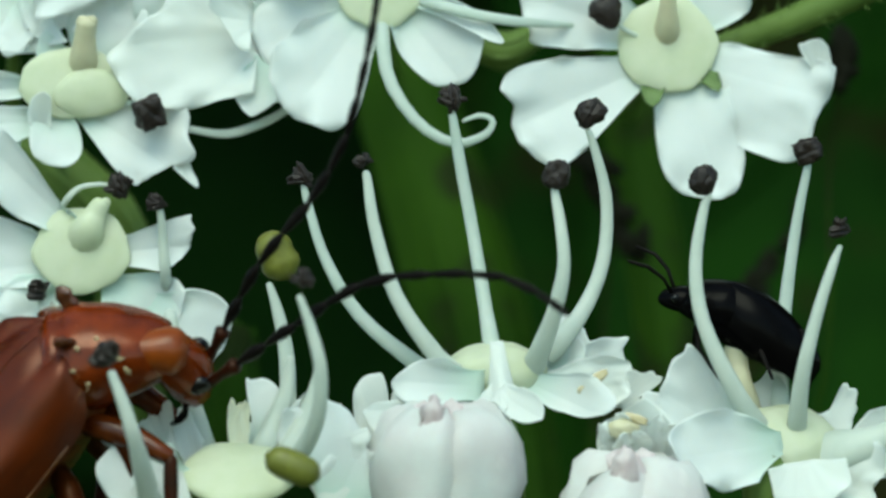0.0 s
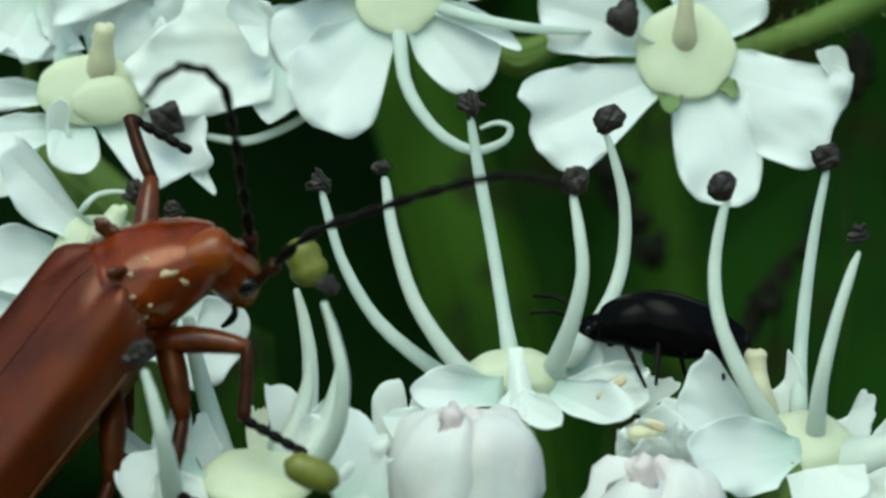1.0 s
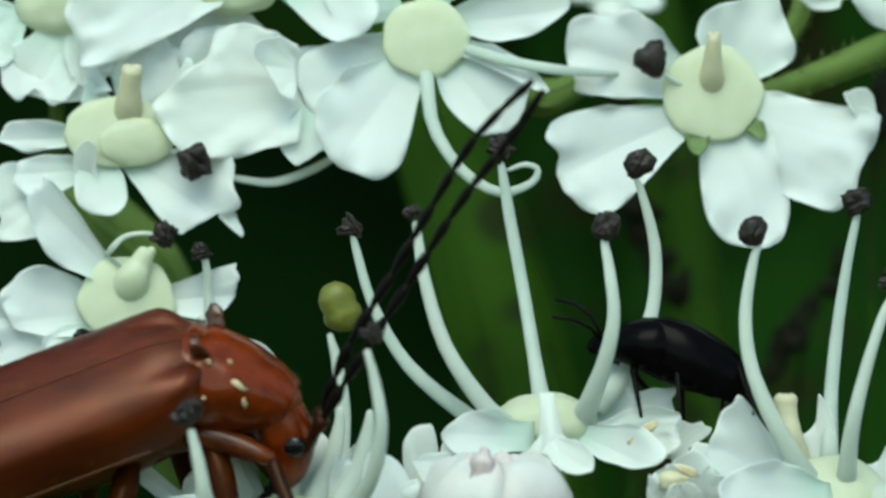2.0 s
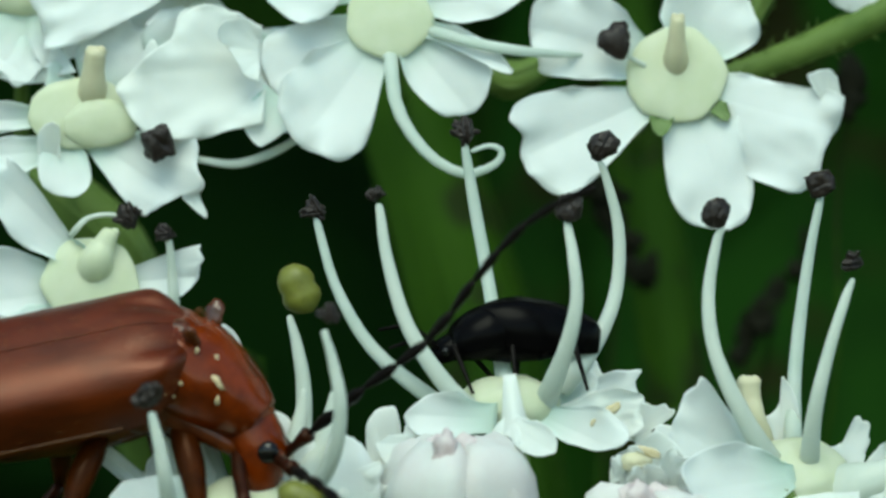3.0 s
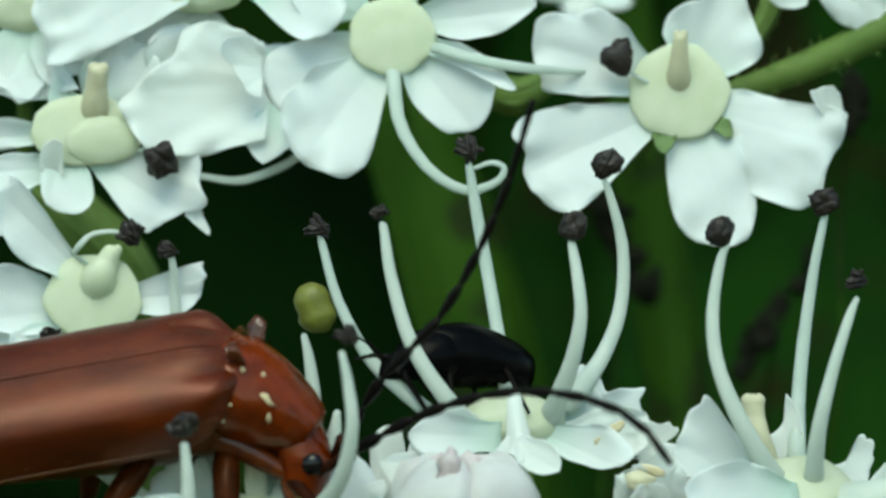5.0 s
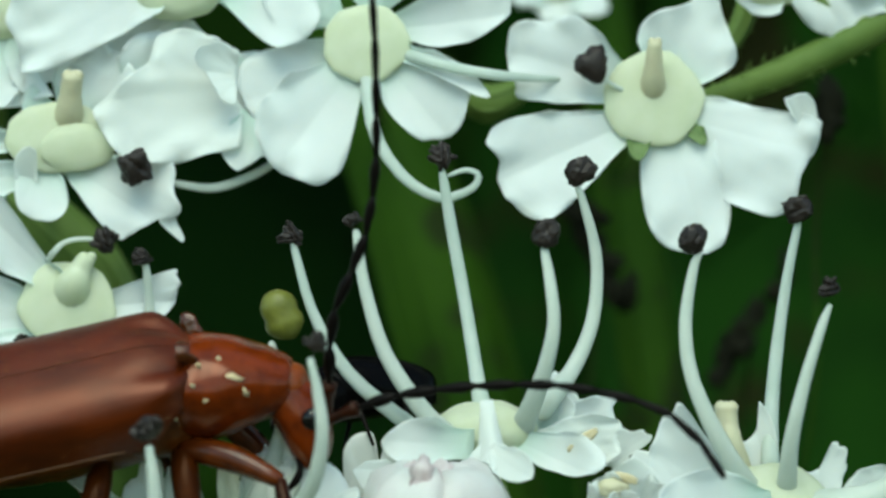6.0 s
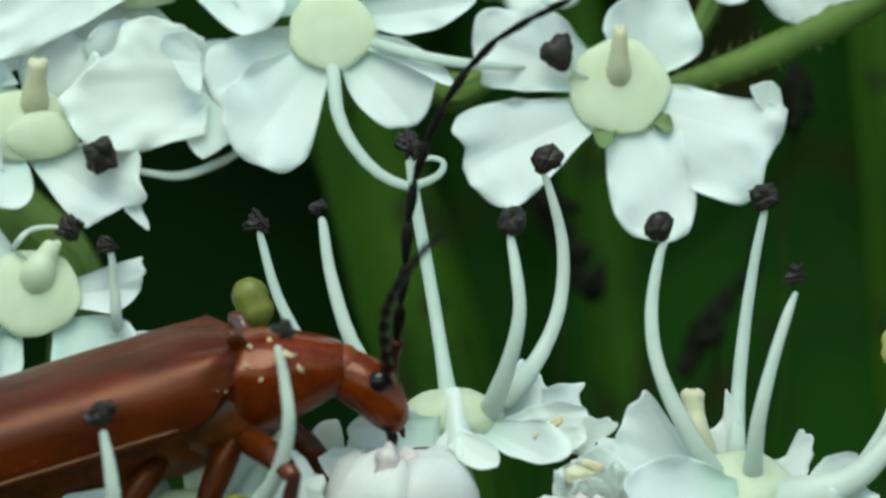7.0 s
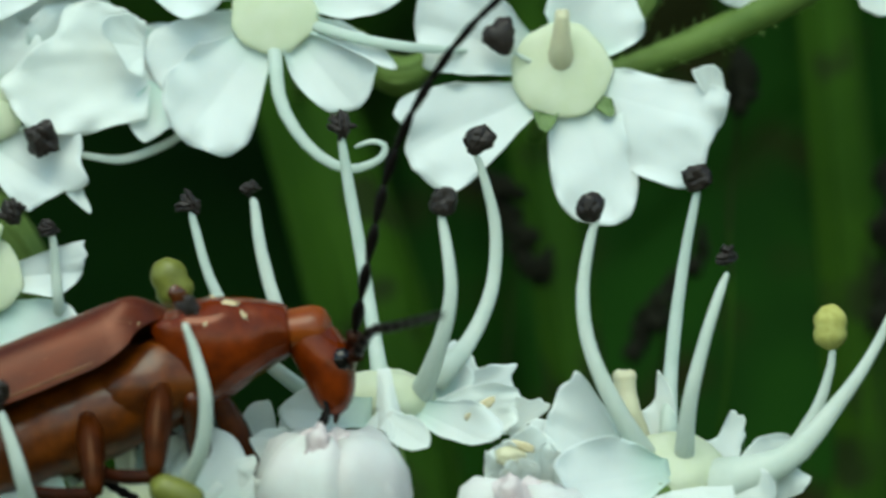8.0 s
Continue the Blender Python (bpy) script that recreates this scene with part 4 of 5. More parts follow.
    add_style(f, [(1340, 820, 40), (1318, 755, 60), (1310, 715, 66), (1308, 684, 68)], (26, 22, 20, 21))
    add_stamen(f, [(1362, 852, 20), (1304, 758, -52), (1250, 640, -60), (1236, 540, -50), (1250, 440, -40), (1262, 412, -40)], (30, 24, 18, 16, 12, 7), 28, (0, 40, 10), head=(1249, 387, -42), bean=True)
    add_stamen(f, [(1385, 800, 90), (1388, 690, 130), (1398, 580, 160), (1415, 460, 170), (1432, 375, 170), (1436, 358, 170)], (20, 18, 16, 13, 10, 7), 28, (20, 70, 0), head=(1434, 336, 168), bean=True, boxy=0.5, mat=FILAMENT_WHITE)
    add_stamen(f, [(1412, 850, 20), (1424, 740, -52), (1450, 630, -60), (1478, 540, -50), (1492, 504, -46)], (24, 19, 15, 12, 6), 28, (10, 20, 50), head=(1491, 473, -46))
    add_stamen(f, [(1480, 870, -10), (1600, 830, -20), (1690, 730, -10), (1745, 650, 0), (1790, 560, 10), (1815, 500, 10)], (46, 33, 19, 13, 11, 8), 29, (10, 70, 50))
    add_stamen(f, [(1490, 880, 60), (1590, 830, 80), (1645, 750, 90), (1670, 680, 90), (1676, 640, 90)], (36, 24, 15, 11, 8), 33, (0, 0, 10), olive="ripe", head=(1672, 600, 90))
    add_pedicel(f, [(1405, 900, 60), (1380, 1000, 120), (1250, 1250, 250), (980, 1700, 500)])
    made.append(f)
    f = blossom((425, 908, -150), "open white hogweed flower under the beetle's head, olive anther beside it", g, (100, 84, 26), (0.0, -0.6, 0.8), 10)
    fan_petal(f, (309, 908, -60), (260, 787, -30), 31, (0.66, 0.69, 0.73, 0.78, 0.81, 0.82, 0.84, 0.83, 0.83, 0.85, 0.89, 0.97, 0.99, 0.9, 0.93, 0.97, 0.92, 0.54, 0.47), cup=0.1, claw=20, mat=PETAL_PLAIN)
    fan_petal(f, (349, 890, -55), (326, 789, -25), 36, (0.58, 0.64, 0.71, 0.77, 0.8, 0.85, 0.97, 0.98, 1, 0.95, 0.73, 0.61, 0.53, 0.47, 0.42), cup=0.1, claw=18, mat=PETAL_PLAIN)
    fan_petal(f, (474, 876, -70), (448, 740, -35), 52, (0.44, 0.43, 0.43, 0.43, 0.45, 0.48, 0.52, 0.99, 0.99, 0.99, 1, 0.97, 0.88, 0.7, 0.52, 0.41, 0.34), cup=0.1, claw=22)
    fan_petal(f, (600, 965, -130), (665, 790, -105), 63, (0.47, 0.56, 0.7, 1, 0.98, 0.91, 0.79, 0.71, 0.65, 0.55, 0.47, 0.45, 0.44, 0.45, 0.49), cup=0.1, claw=40)
    fan_petal(f, (335, 930, -170), (177, 884, -160), 57, (0.58, 0.63, 0.71, 0.82, 0.89, 0.96, 0.99, 0.98, 0.95, 0.91, 0.77, 0.68, 0.61, 0.52, 0.47), cup=0.1, claw=30)
    fan_petal(f, (320, 930, -60), (149, 802, -20), 8, (0.67, 0.75, 0.87, 1, 0.99, 0.99, 0.98, 0.98, 0.98, 0.97, 0.97, 0.96, 0.95, 0.58, 0.53), cup=0.1, claw=14)
    low_petal(f, (560, 940, -130), (690, 866, -100), 112, FACING, notch=0.25, cleft=-0.3, cup=0.12, claw=0.5, blunt=0.1)
    low_petal(f, (340, 940, -190), (240, 970, -200), 140, FACING, notch=0.2, claw=0.5)
    low_petal(f, (500, 880, -90), (600, 770, -50), 90, FACING, notch=0.2, frill=0.048, claw=0.6)
    low_petal(f, (420, 950, -180), (400, 1060, -220), 180, FACING, notch=0.2)
    low_petal(f, (540, 900, -110), (560, 790, -80), 110, FACING, frill=0.048, notch=0.1, claw=0.6)
    low_petal(f, (428, 870, -95), (427, 776, -80), 40, FACING, mat=CREAM, notch=0.08, cup=0.1, claw=0.8, blunt=0.1)
    add_stamen(f, [(372, 875, -30), (346, 790, 0), (322, 705, 12), (305, 620, 20)], (27, 25, 20, 15), 0)
    add_stamen(f, [(505, 890, -100), (548, 810, -85), (566, 750, -75), (572, 705, -72)], (30, 26, 18, 8), 0)
    leaning["olive"] = add_stamen(f, [(490, 890, -80), (522, 800, 0), (532, 700, 30), (525, 620, 36), (515, 570, 36)], (26, 21, 19, 14, 8), 38, (0, -20, 0), olive=True, head=(535, 523, 36))
    leaning["near"] = add_stamen(f, [(520, 900, -190), (575, 830, -290), (598, 740, -330), (592, 660, -335), (580, 600, -335)], (21, 19, 16, 13, 8), 27, (20, 60, 0), head=(592, 571, -335))
    leaning["low"] = add_stamen(f, [(308, 985, -240), (312, 900, -330), (311, 825, -350), (306, 765, -350)], (26, 19, 15, 10), 38, (70, 20, 80), head=(304, 734, -350))
    add_stamen(f, [(470, 870, -90), (500, 800, -70), (515, 745, -60), (520, 700, -60)], (28, 24, 17, 8), 0)
    olive = part("anther", tube(bmesh.new(), [Vector((x, 0, 0.5 * math.sin(x / 20))) * S for x in (-46, -40, -30, -10, 10, 30, 40, 46)], [r * S for r in (13, 21, 26, 28, 28, 26, 21, 13)], 20), ANTHER_OLIVE, f, "oblong olive-green fallen anther")
    olive.matrix_basis = Matrix.Translation(at(523, 896, -330) - f.location) @ pose(0, 0, 0, 0, 24, 0)
    add_pedicel(f, [(425, 940, -120), (440, 1040, -50), (520, 1250, 100), (840, 1700, 480)])
    made.append(f)
    f = blossom((1140, 880, 60), "crumpled white hogweed flower between its neighbours, petals folded in", g, (60, 40, 30), (0, -0.6, 0.8), 11)
    fan_petal(f, (1140, 890, -15), (1144, 770, -55), 83, (0.55, 0.67, 0.77, 0.83, 0.81, 0.86, 0.93, 0.99, 0.93, 0.86, 0.78, 0.71, 0.62, 0.52, 0.46), cup=0.14, claw=30, wave=0.1, mat=PETAL_PLAIN)
    fan_petal(f, (1185, 880, 15), (1177, 755, 10), 69, (0.54, 0.6, 0.71, 0.84, 0.9, 0.99, 0.95, 0.92, 0.9, 0.87, 0.82, 0.78, 0.71, 0.62, 0.57), cup=0.12, claw=30)
    low_petal(f, (1170, 890, -10), (1230, 850, -30), 120, FACING, notch=0.1, claw=0.6)
    for base, tip, wide in (((1120, 880, -30), (1078, 800, -75), 66), ((1130, 885, -45), (1120, 822, -95), 74), ((1175, 880, -30), (1196, 800, -70), 80), ((1200, 890, -40), (1238, 838, -72), 70), ((1105, 880, -20), (1070, 846, -60), 60)):
        low_petal(f, base, tip, wide, FACING, notch=0.2, frill=0.06, wave=0.16, cup=0.16, claw=0.5)
    part("nectary", blob((26, 14, 18), 0.3, 1.6, 31, 3), STYLE, f, "small yellowish nectary").matrix_basis = Matrix.Translation(at(1108, 828, -72) - f.location)
    husk = part("fallen_anther", blob((24, 8, 9), 0.2, 1.4, 7, 3, 0.1), TAN, f, "tan dried anther caught in a petal")
    husk.matrix_basis = Matrix.Translation(at(1130, 810, -70) - f.location) @ pose(0, 0, 0, 0, 20, 0)
    add_pedicel(f, [(1140, 900, 80), (1130, 1000, 140), (1060, 1300, 300), (950, 1700, 500)])
    made.append(f)
    for where, size, label in (((784, 898, -110), 122, "plump closed white flower bud with pinkish seams"), ((1122, 985, -110), 120, "closed white flower bud low among the petals")):
        b = thing("flower_bud", at(*where), label, "flower bud", "closed flower buds")
        for k in range(5):
            bm = bmesh.new()
            rows = []
            for i in range(13):
                th = math.pi * (0.03 + 0.90 * i / 12)
                row = []
                for j in range(9):
                    w = j / 4 - 1
                    lon = math.tau * (k + (0.30, -0.20, 0.18, -0.26, 0.08)[k] + 0.32 * noise.noise(Vector((th * 1.1, k * 2.7, size))) + 0.5 * w * 1.34) / 5 - 0.942
                    r = size * (0.87 + (0.02, 0.06, 0.0, 0.05, -0.02)[k] + 0.27 * math.sqrt(max(0, 1 - w * w)) - 0.05 * abs(w) ** 6) * (1 - 0.30 * math.exp(-(th / 0.45) ** 2))
                    r *= 1 + 0.22 * noise.noise(Vector((w * 1.3, th * 1.5, k * 3.1 + size))) + 0.05 * noise.noise(Vector((w * 3.1, th * 3.4, k * 2.3))) + 0.015 * noise.noise(Vector((w * 7, th * 3, k * 3.1)))
                    row.append(bm.verts.new(Vector((math.sin(th) * math.cos(lon), math.sin(th) * math.sin(lon), math.cos(th) * 0.98)) * r * S))
                rows.append(row)
            for a, c in zip(rows, rows[1:]):
                for j in range(8):
                    bm.faces.new((a[j], a[j + 1], c[j + 1], c[j]))
            part("petal", bm, BUD, b)
        for k, (x, y, z, long, wide, lean) in enumerate(((-4, -62, 112, 74, 50, 6), (30, -30, 118, 52, 44, -35), (-36, -36, 116, 50, 40, 40))):
            tip = part("petal_tip", petal_mesh(long, wide, seed=40 + k, cup=-0.25, bend=-0.2, claw=0.6, notch=0.0, blunt=0.5), BUD_TIP, b, "pinkish folded petal tip")
            tip.matrix_basis = Matrix.Translation(Vector((x, y, z)) * S) @ aligned(Vector(), Vector((math.sin(radians(lean)), -0.55, -0.8)), Vector((0, -0.8, 0.55)))
        nub = part("petal_tip", blob((24, 17, 36), 0.35, 1.7, int(size), 3, 0.2), BUD_TIP, b, "pinkish folded petal tip")
        nub.matrix_basis = Matrix.Translation(Vector((-14, -86, size * 0.74)) * S)
        add_pedicel(b, [(where[0], where[1] + 105, where[2] + 5), (where[0] + 20, where[1] + 250, where[2] + 100), (900, 1700, 500)])
        made.append(b)
    return made


# ---- beetles ----
def shell(length, half, height, side, thick=5.0, sweep=1.75, nose=0.06, tail=0.25, drop=0.0, n=26, m=14, bump=0.0, rise=0.25, lifted=0.0, square=1.0):
    """One half of a domed cover, from x = 0 back to -length; side is -1 or 1."""
    bm = bmesh.new()
    sheets = []
    for inner in (0, 1):
        rows = []
        for i in range(n + 1):
            s = i / n
            k = min(1, math.sin(math.pi / 2 * min(1, (s + 0.012) / nose)) ** 0.55)
            if s > 1 - tail:
                k *= max(0.0, 1 - ((s - 1 + tail) / tail) ** 2.4) ** 0.5 * 0.94 + 0.06
            row = []
            for j in range(m + 1):
                f = 0.0005 if j == 1 else 0.996 if j == m - 1 else (j / m) ** 1.3
                a = sweep * f * (1 - lifted * (1 - min(1, s / 0.24)) ** 1.6)
                r = 1 - inner * thick / half
                y = side * (half * k * r * math.sin(min(a, math.pi / 2)) ** square * (1 - 0.05 * max(0, a - 1.57)) + 1.5)
                z = height * (rise + (1 - rise) * k) * r * math.copysign(abs(math.cos(a)) ** square, math.cos(a)) - drop * s * s
                z += 1.6 * noise.noise(Vector((s * 6, a * 2, side * 3))) * (1 - inner)
                lump = bump * math.exp(-((s - 0.075) / 0.05) ** 2 - ((a - 0.85) / 0.28) ** 2) - 0.5 * bump * math.exp(-((s - 0.10) / 0.07) ** 2 - ((a - 0.32) / 0.16) ** 2)
                y += side * lump * math.sin(a)
                z += lump * math.cos(a)
                row.append(bm.verts.new(Vector((-length * s, y, z)) * S))
            rows.append(row)
        sheets.append(rows)
        for a, b in zip(rows, rows[1:]):
            for j in range(m):
                bm.faces.new((a[j], a[j + 1], b[j + 1], b[j]))
    o, q = sheets
    for i in range(n):
        for j in (0, m):
            bm.faces.new((o[i][j], o[i + 1][j], q[i + 1][j], q[i][j]))
    for j in range(m):
        for i in (0, n):
            bm.faces.new((o[i][j], o[i][j + 1], q[i][j + 1], q[i][j]))
    return bm


def sausage(length, half, deep, rings, seed, taper=0.6, bulge=0.06):
    """A ringed body from x = 0 back to -length."""
    bm = bmesh.new()
    n, m = 44, 18
    rows = []
    for i in range(n + 1):
        s = i / n
        k = math.sin(math.pi * (0.06 + 0.9 * s) ** taper) ** 0.55
        k *= 1 + bulge * abs(math.sin(math.pi * rings * s)) ** 0.5 - bulge
        row = []
        for j in range(m):
            a = math.tau * j / m
            w = 1 + 0.03 * noise.noise(Vector((s * 9, math.cos(a) * 1.5, math.sin(a) * 1.5 + seed)))
            row.append(bm.verts.new(Vector((-length * s, half * k * w * math.cos(a), deep * k * w * math.sin(a))) * S))
        rows.append(row)
    for a, b in zip(rows, rows[1:]):
        for j in range(m):
            bm.faces.new((a[j], a[(j + 1) % m], b[(j + 1) % m], b[j]))
    bm.faces.new(rows[0])
    bm.faces.new(rows[-1])
    return bm


def saddle(length, half, height, depth):
    """The neck segment: a rounded hood that narrows towards the head, with a low hind lip and two shallow dents."""
    bm = bmesh.new()
    n, m = 32, 44
    wide = [p.x for p in spline([Vector((q, 0, 0)) for q in (0.70, 0.97, 1.0, 0.97, 0.88, 0.74, 0.52)], n)]
    tall = [p.x for p in spline([Vector((q, 0, 0)) for q in (0.62, 0.92, 1.0, 0.98, 0.90, 0.78, 0.56)], n)]
    deep = [p.x for p in spline([Vector((q, 0, 0)) for q in (0.58, 0.94, 1.0, 0.92, 0.74, 0.56, 0.40)], n)]
    rows = []
    for i in range(n + 1):
        s = i / n
        row = []
        for j in range(m):
            a = math.tau * j / m
            c, q = math.cos(a), math.sin(a)
            z = (height * tall[i] if c > 0 else depth * deep[i]) * math.copysign(abs(c) ** 0.8, c)
            y = half * wide[i] * math.copysign(abs(q) ** 0.9, q)
            lobed = max(0.0, c + 0.2) * (0.10 + 0.07 * noise.noise(Vector((a * 2.6, 4.2, 0))))
            lip = 1 + lobed * math.exp(-((s - 0.05) / 0.04) ** 2) - 0.055 * math.exp(-((s - 0.14) / 0.045) ** 2) + 0.03 * math.exp(-((s - 0.95) / 0.03) ** 2)
            dent = 0.05 * math.exp(-((s - 0.36) / 0.11) ** 2 - ((abs(a if a < math.pi else math.tau - a) - 0.95) / 0.28) ** 2)
            dent += 0.05 * math.exp(-((s - 0.68) / 0.12) ** 2 - ((abs(a if a < math.pi else math.tau - a) - 1.5) / 0.3) ** 2)
            k = lip - dent + 0.025 * noise.noise(Vector((s * 5, q * 2.5, c * 2.5)))
            y *= 1 + 0.07 * math.exp(-((c - 0.05) / 0.25) ** 2) * (1 - s) ** 0.6
            corner = math.exp(-((c - 0.05) / 0.3) ** 2) * math.exp(-(s / 0.2) ** 2)
            y *= 1 + 0.10 * corner
            row.append(bm.verts.new(Vector((length * s - 12 * corner, y * k, z * k + 8 * corner)) * S))
        rows.append(row)
    for a, b in zip(rows, rows[1:]):
        for j in range(m):
            bm.faces.new((a[j], a[(j + 1) % m], b[(j + 1) % m], b[j]))
    bm.faces.new(rows[0])
    bm.faces.new(rows[-1])
    return bm


def lathe(stations, sides=28, seed=0, rough_=0.02):
    """A closed body along x: stations of x, half-width, half-height and lift."""
    bm = bmesh.new()
    line = spline([Vector((x, y, z)) for x, y, z, _ in stations], 30)
    lift = ramp([q[3] for q in stations], 30)
    rows = []
    for p, up in zip(line, lift):
        row = []
        for j in range(sides):
            a = math.tau * j / sides
            k = 1 + rough_ * noise.noise(Vector((p.x / 30, math.cos(a) * 2, math.sin(a) * 2 + seed)))
            row.append(bm.verts.new(Vector((p.x, p.y * k * math.sin(a), up + p.z * k * math.cos(a))) * S))
        rows.append(row)
    for a, b in zip(rows, rows[1:]):
        for j in range(sides):
            bm.faces.new((a[j], a[(j + 1) % sides], b[(j + 1) % sides], b[j]))
    bm.faces.new(rows[0])
    bm.faces.new(rows[-1])
    return bm


def limb(length, radii, sides=10, arch=0.0):
    """A leg or feeler piece along +x from the origin."""
    pts = [Vector((length * i / 8, 0, arch * length * math.sin(math.pi * i / 8))) * S for i in range(9)]
    return tube(bmesh.new(), pts, [r * S for r in ramp(radii, 8)], sides)


def moved(bm, x, y, z, rx=0, ry=0, rz=0):
    bmesh.ops.transform(bm, matrix=pose(x * S, y * S, z * S, rx, ry, rz), verts=bm.verts)
    return bm


SEGMENTS = 11
FEELER = 800.0
JOINTS = (  # name, hip in the body's space, femur, tibia, foot
    ("front", (44, -62, -112), 200, 125, 125), ("front", (70, 50, -84), 200, 125, 125),
    ("middle", (-36, -70, -88), 175, 130, 100), ("middle", (-90, 75, -105), 180, 190, 100),
    ("hind", (-175, -70, -90), 160, 140, 100), ("hind", (-240, 75, -110), 210, 230, 110),
)


def red_beetle():
    b = thing("soldier_beetle", at(300, 600, -130), "slim orange-red soldier beetle with long black antennae, walking over the flowers", "beetle")
    p = {"thing": b}
    for side in (-1, 1):
        part("wing_case", moved(shell(690, 130, 94, side, bump=14, n=56, m=28, nose=0.19, rise=0.34, lifted=0.28, square=0.66), 28, 0, 0), ELYTRON, b, "brownish-red leathery wing case")
        rim = [Vector((-130 - 495 * k / 14, side * 130 * (1 if k < 11 else 1 - 0.8 * ((k - 10) / 4) ** 2), -20)) * S for k in range(15)]
        part("wing_rim", tube(bmesh.new(), rim, [2.8 * S] * 15, 6), RIM, b, "thin yellowish wing-case rim")
    part("abdomen", moved(sausage(620, 84, 84, 7, 1), -10, 0, -70), BELLY, b, "ringed orange abdomen")
    part("thorax", moved(blob((130, 94, 82), 0.10, 1.6, 5), -60, 0, -62), BELLY, b)
    part("scutellum", moved(blob((26, 22, 10), 0.15, 2, 6, 3), -6, 0, 64), HORN, b)
    neck = part("neck_shield", saddle(226, 94, 66, 116), RUST, b, "glossy orange-red neck shield with a raised rim")
    p["neck"] = neck
    for side in (-1, 1):
        part("shield_corner", moved(blob((18, 10, 25), 0.35, 1.6, 21 + side, 3, 0.25), 44, side * 58, 62, -side * 30, -38, 0), HORN, neck, "upturned brown hind corner")
    dust = bmesh.new()
    rng = random.Random(12)
    for k in range(24):
        a, s, side = rng.uniform(0.1, 1.5), rng.uniform(0.04, 0.8), rng.choice((-1, -1, 1))
        piece = blob((rng.uniform(0.8, 3.4), 1.5, rng.uniform(0.8, 2.0)), 0.3, 1, k, 1)
        bmesh.ops.translate(piece, vec=Vector((-660 * s, side * 123 * math.sin(a), 94 * math.cos(a))) * S, verts=piece.verts)
        tmp = bpy.data.meshes.new("tmp")
        piece.to_mesh(tmp)
        piece.free()
        dust.from_mesh(tmp)
        bpy.data.meshes.remove(tmp)
    fur = bmesh.new()
    for k in range(170):
        a, s, side = rng.uniform(0.0, 1.6), rng.uniform(0.01, 0.9), rng.choice((-1, 1))
        out_ = Vector((0.0, side * math.sin(a), math.cos(a)))
        foot = Vector((-660 * s, side * 127 * math.sin(a), 99 * math.cos(a)))
        long = rng.uniform(9, 17)
        tube(fur, [q * S for q in (foot, foot + out_ * long * 0.4 + Vector((-long * 0.4, 0, 0)), foot + out_ * long * 0.6 + Vector((-long, 0, 0)))], [0.55 * S, 0.4 * S, 0.2 * S], 3)
    tagged(part("wing_hairs", fur, HAIR, b, "sparse short golden hairs"), kind="stuff")
    flakes = bmesh.new()
    for k, (x, a, long) in enumerate(((66, -0.7, 5), (100, -0.5, 6), (122, -0.95, 19), (84, -1.5, 5), (152, -1.3, 8), (60, -1.15, 4))):
        piece = blob((long * 1.1, 3, 3 + long * 0.28), 0.9, 1.3, k, 2)
        tmp = bpy.data.meshes.new("tmp")
        slim = 1 - 0.5 * (x / 234) ** 1.5
        moved(piece, x, 110 * slim * math.sin(a), 78 * slim * math.cos(a), 0, 20 + 40 * math.sin(k * 2.0), 0).to_mesh(tmp)
        piece.free()
        flakes.from_mesh(tmp)
        bpy.data.meshes.remove(tmp)
    tagged(part("pollen_flakes", flakes, POLLEN, neck, "cream pollen flakes stuck to the shield"), kind="stuff")
    fur = bmesh.new()
    for k in range(140):
        a, s = rng.uniform(-1.7, 1.7), rng.uniform(0.06, 0.9)
        out_ = Vector((0.0, math.sin(a), math.cos(a)))
        foot = Vector((205 * s, 93 * math.sin(a) * (1 - 0.5 * s * s), 60 * math.cos(a) * (1 - 0.45 * s * s)))
        long = rng.uniform(6, 11)
        tube(fur, [q * S for q in (foot, foot + out_ * long * 0.6 + Vector((long * 0.3, 0, 0)), foot + out_ * long + Vector((long * 0.7, 0, 0)))], [0.8 * S, 0.6 * S, 0.2 * S], 3)
    tagged(part("neck_hairs", fur, HAIR, neck, "sparse short golden hairs"), kind="stuff")
    tagged(part("pollen_dust", dust, POLLEN, b, "scattered cream pollen grains"), kind="stuff")
    hb = lathe(((26, 36, 34, -2), (50, 45, 43, -1), (84, 51, 48, 0), (112, 53, 49, -2), (138, 50, 47, -8), (162, 43, 40, -16), (184, 32, 28, -24), (196, 14, 12, -28)), 32, 3)
    head = part("head", hb, RUST, b, "orange-red head bent downwards")
    p["head"] = head
    p["nape"] = part("nape", lathe(((-92, 22, 16, -22), (-70, 34, 26, -18), (-30, 44, 36, -8), (10, 47, 43, 0), (34, 43, 40, 0), (50, 24, 22, 0)), 28, 5), NAPE, b, "lighter orange nape")
    for side in (-1, 1):
        part("eye", moved(blob((20, 15, 22), 0.0, 1, 1, 3), 118, side * 41, 20), EYE, head, "bulging black eye")
        part("mandible", moved(limb(52, (12, 10, 3), 8, 0.12), 160, side * 18, -30, 0, 20, -side * 25), SHIN, head)
        part("palp", moved(limb(74, (6, 5, 8, 4), 8, 0.2), 150, side * 24, -38, 0, 48, side * 12), JET, head, "thin black palp")
    p["feelers"] = []
    for side in (-1, 1):
        root = part("antenna", limb(74, (10, 9, 15), 10), SHIN, b, "long beaded black antenna with a reddish base")
        chain = [root]
        for k in range(1, SEGMENTS):
            long = 76
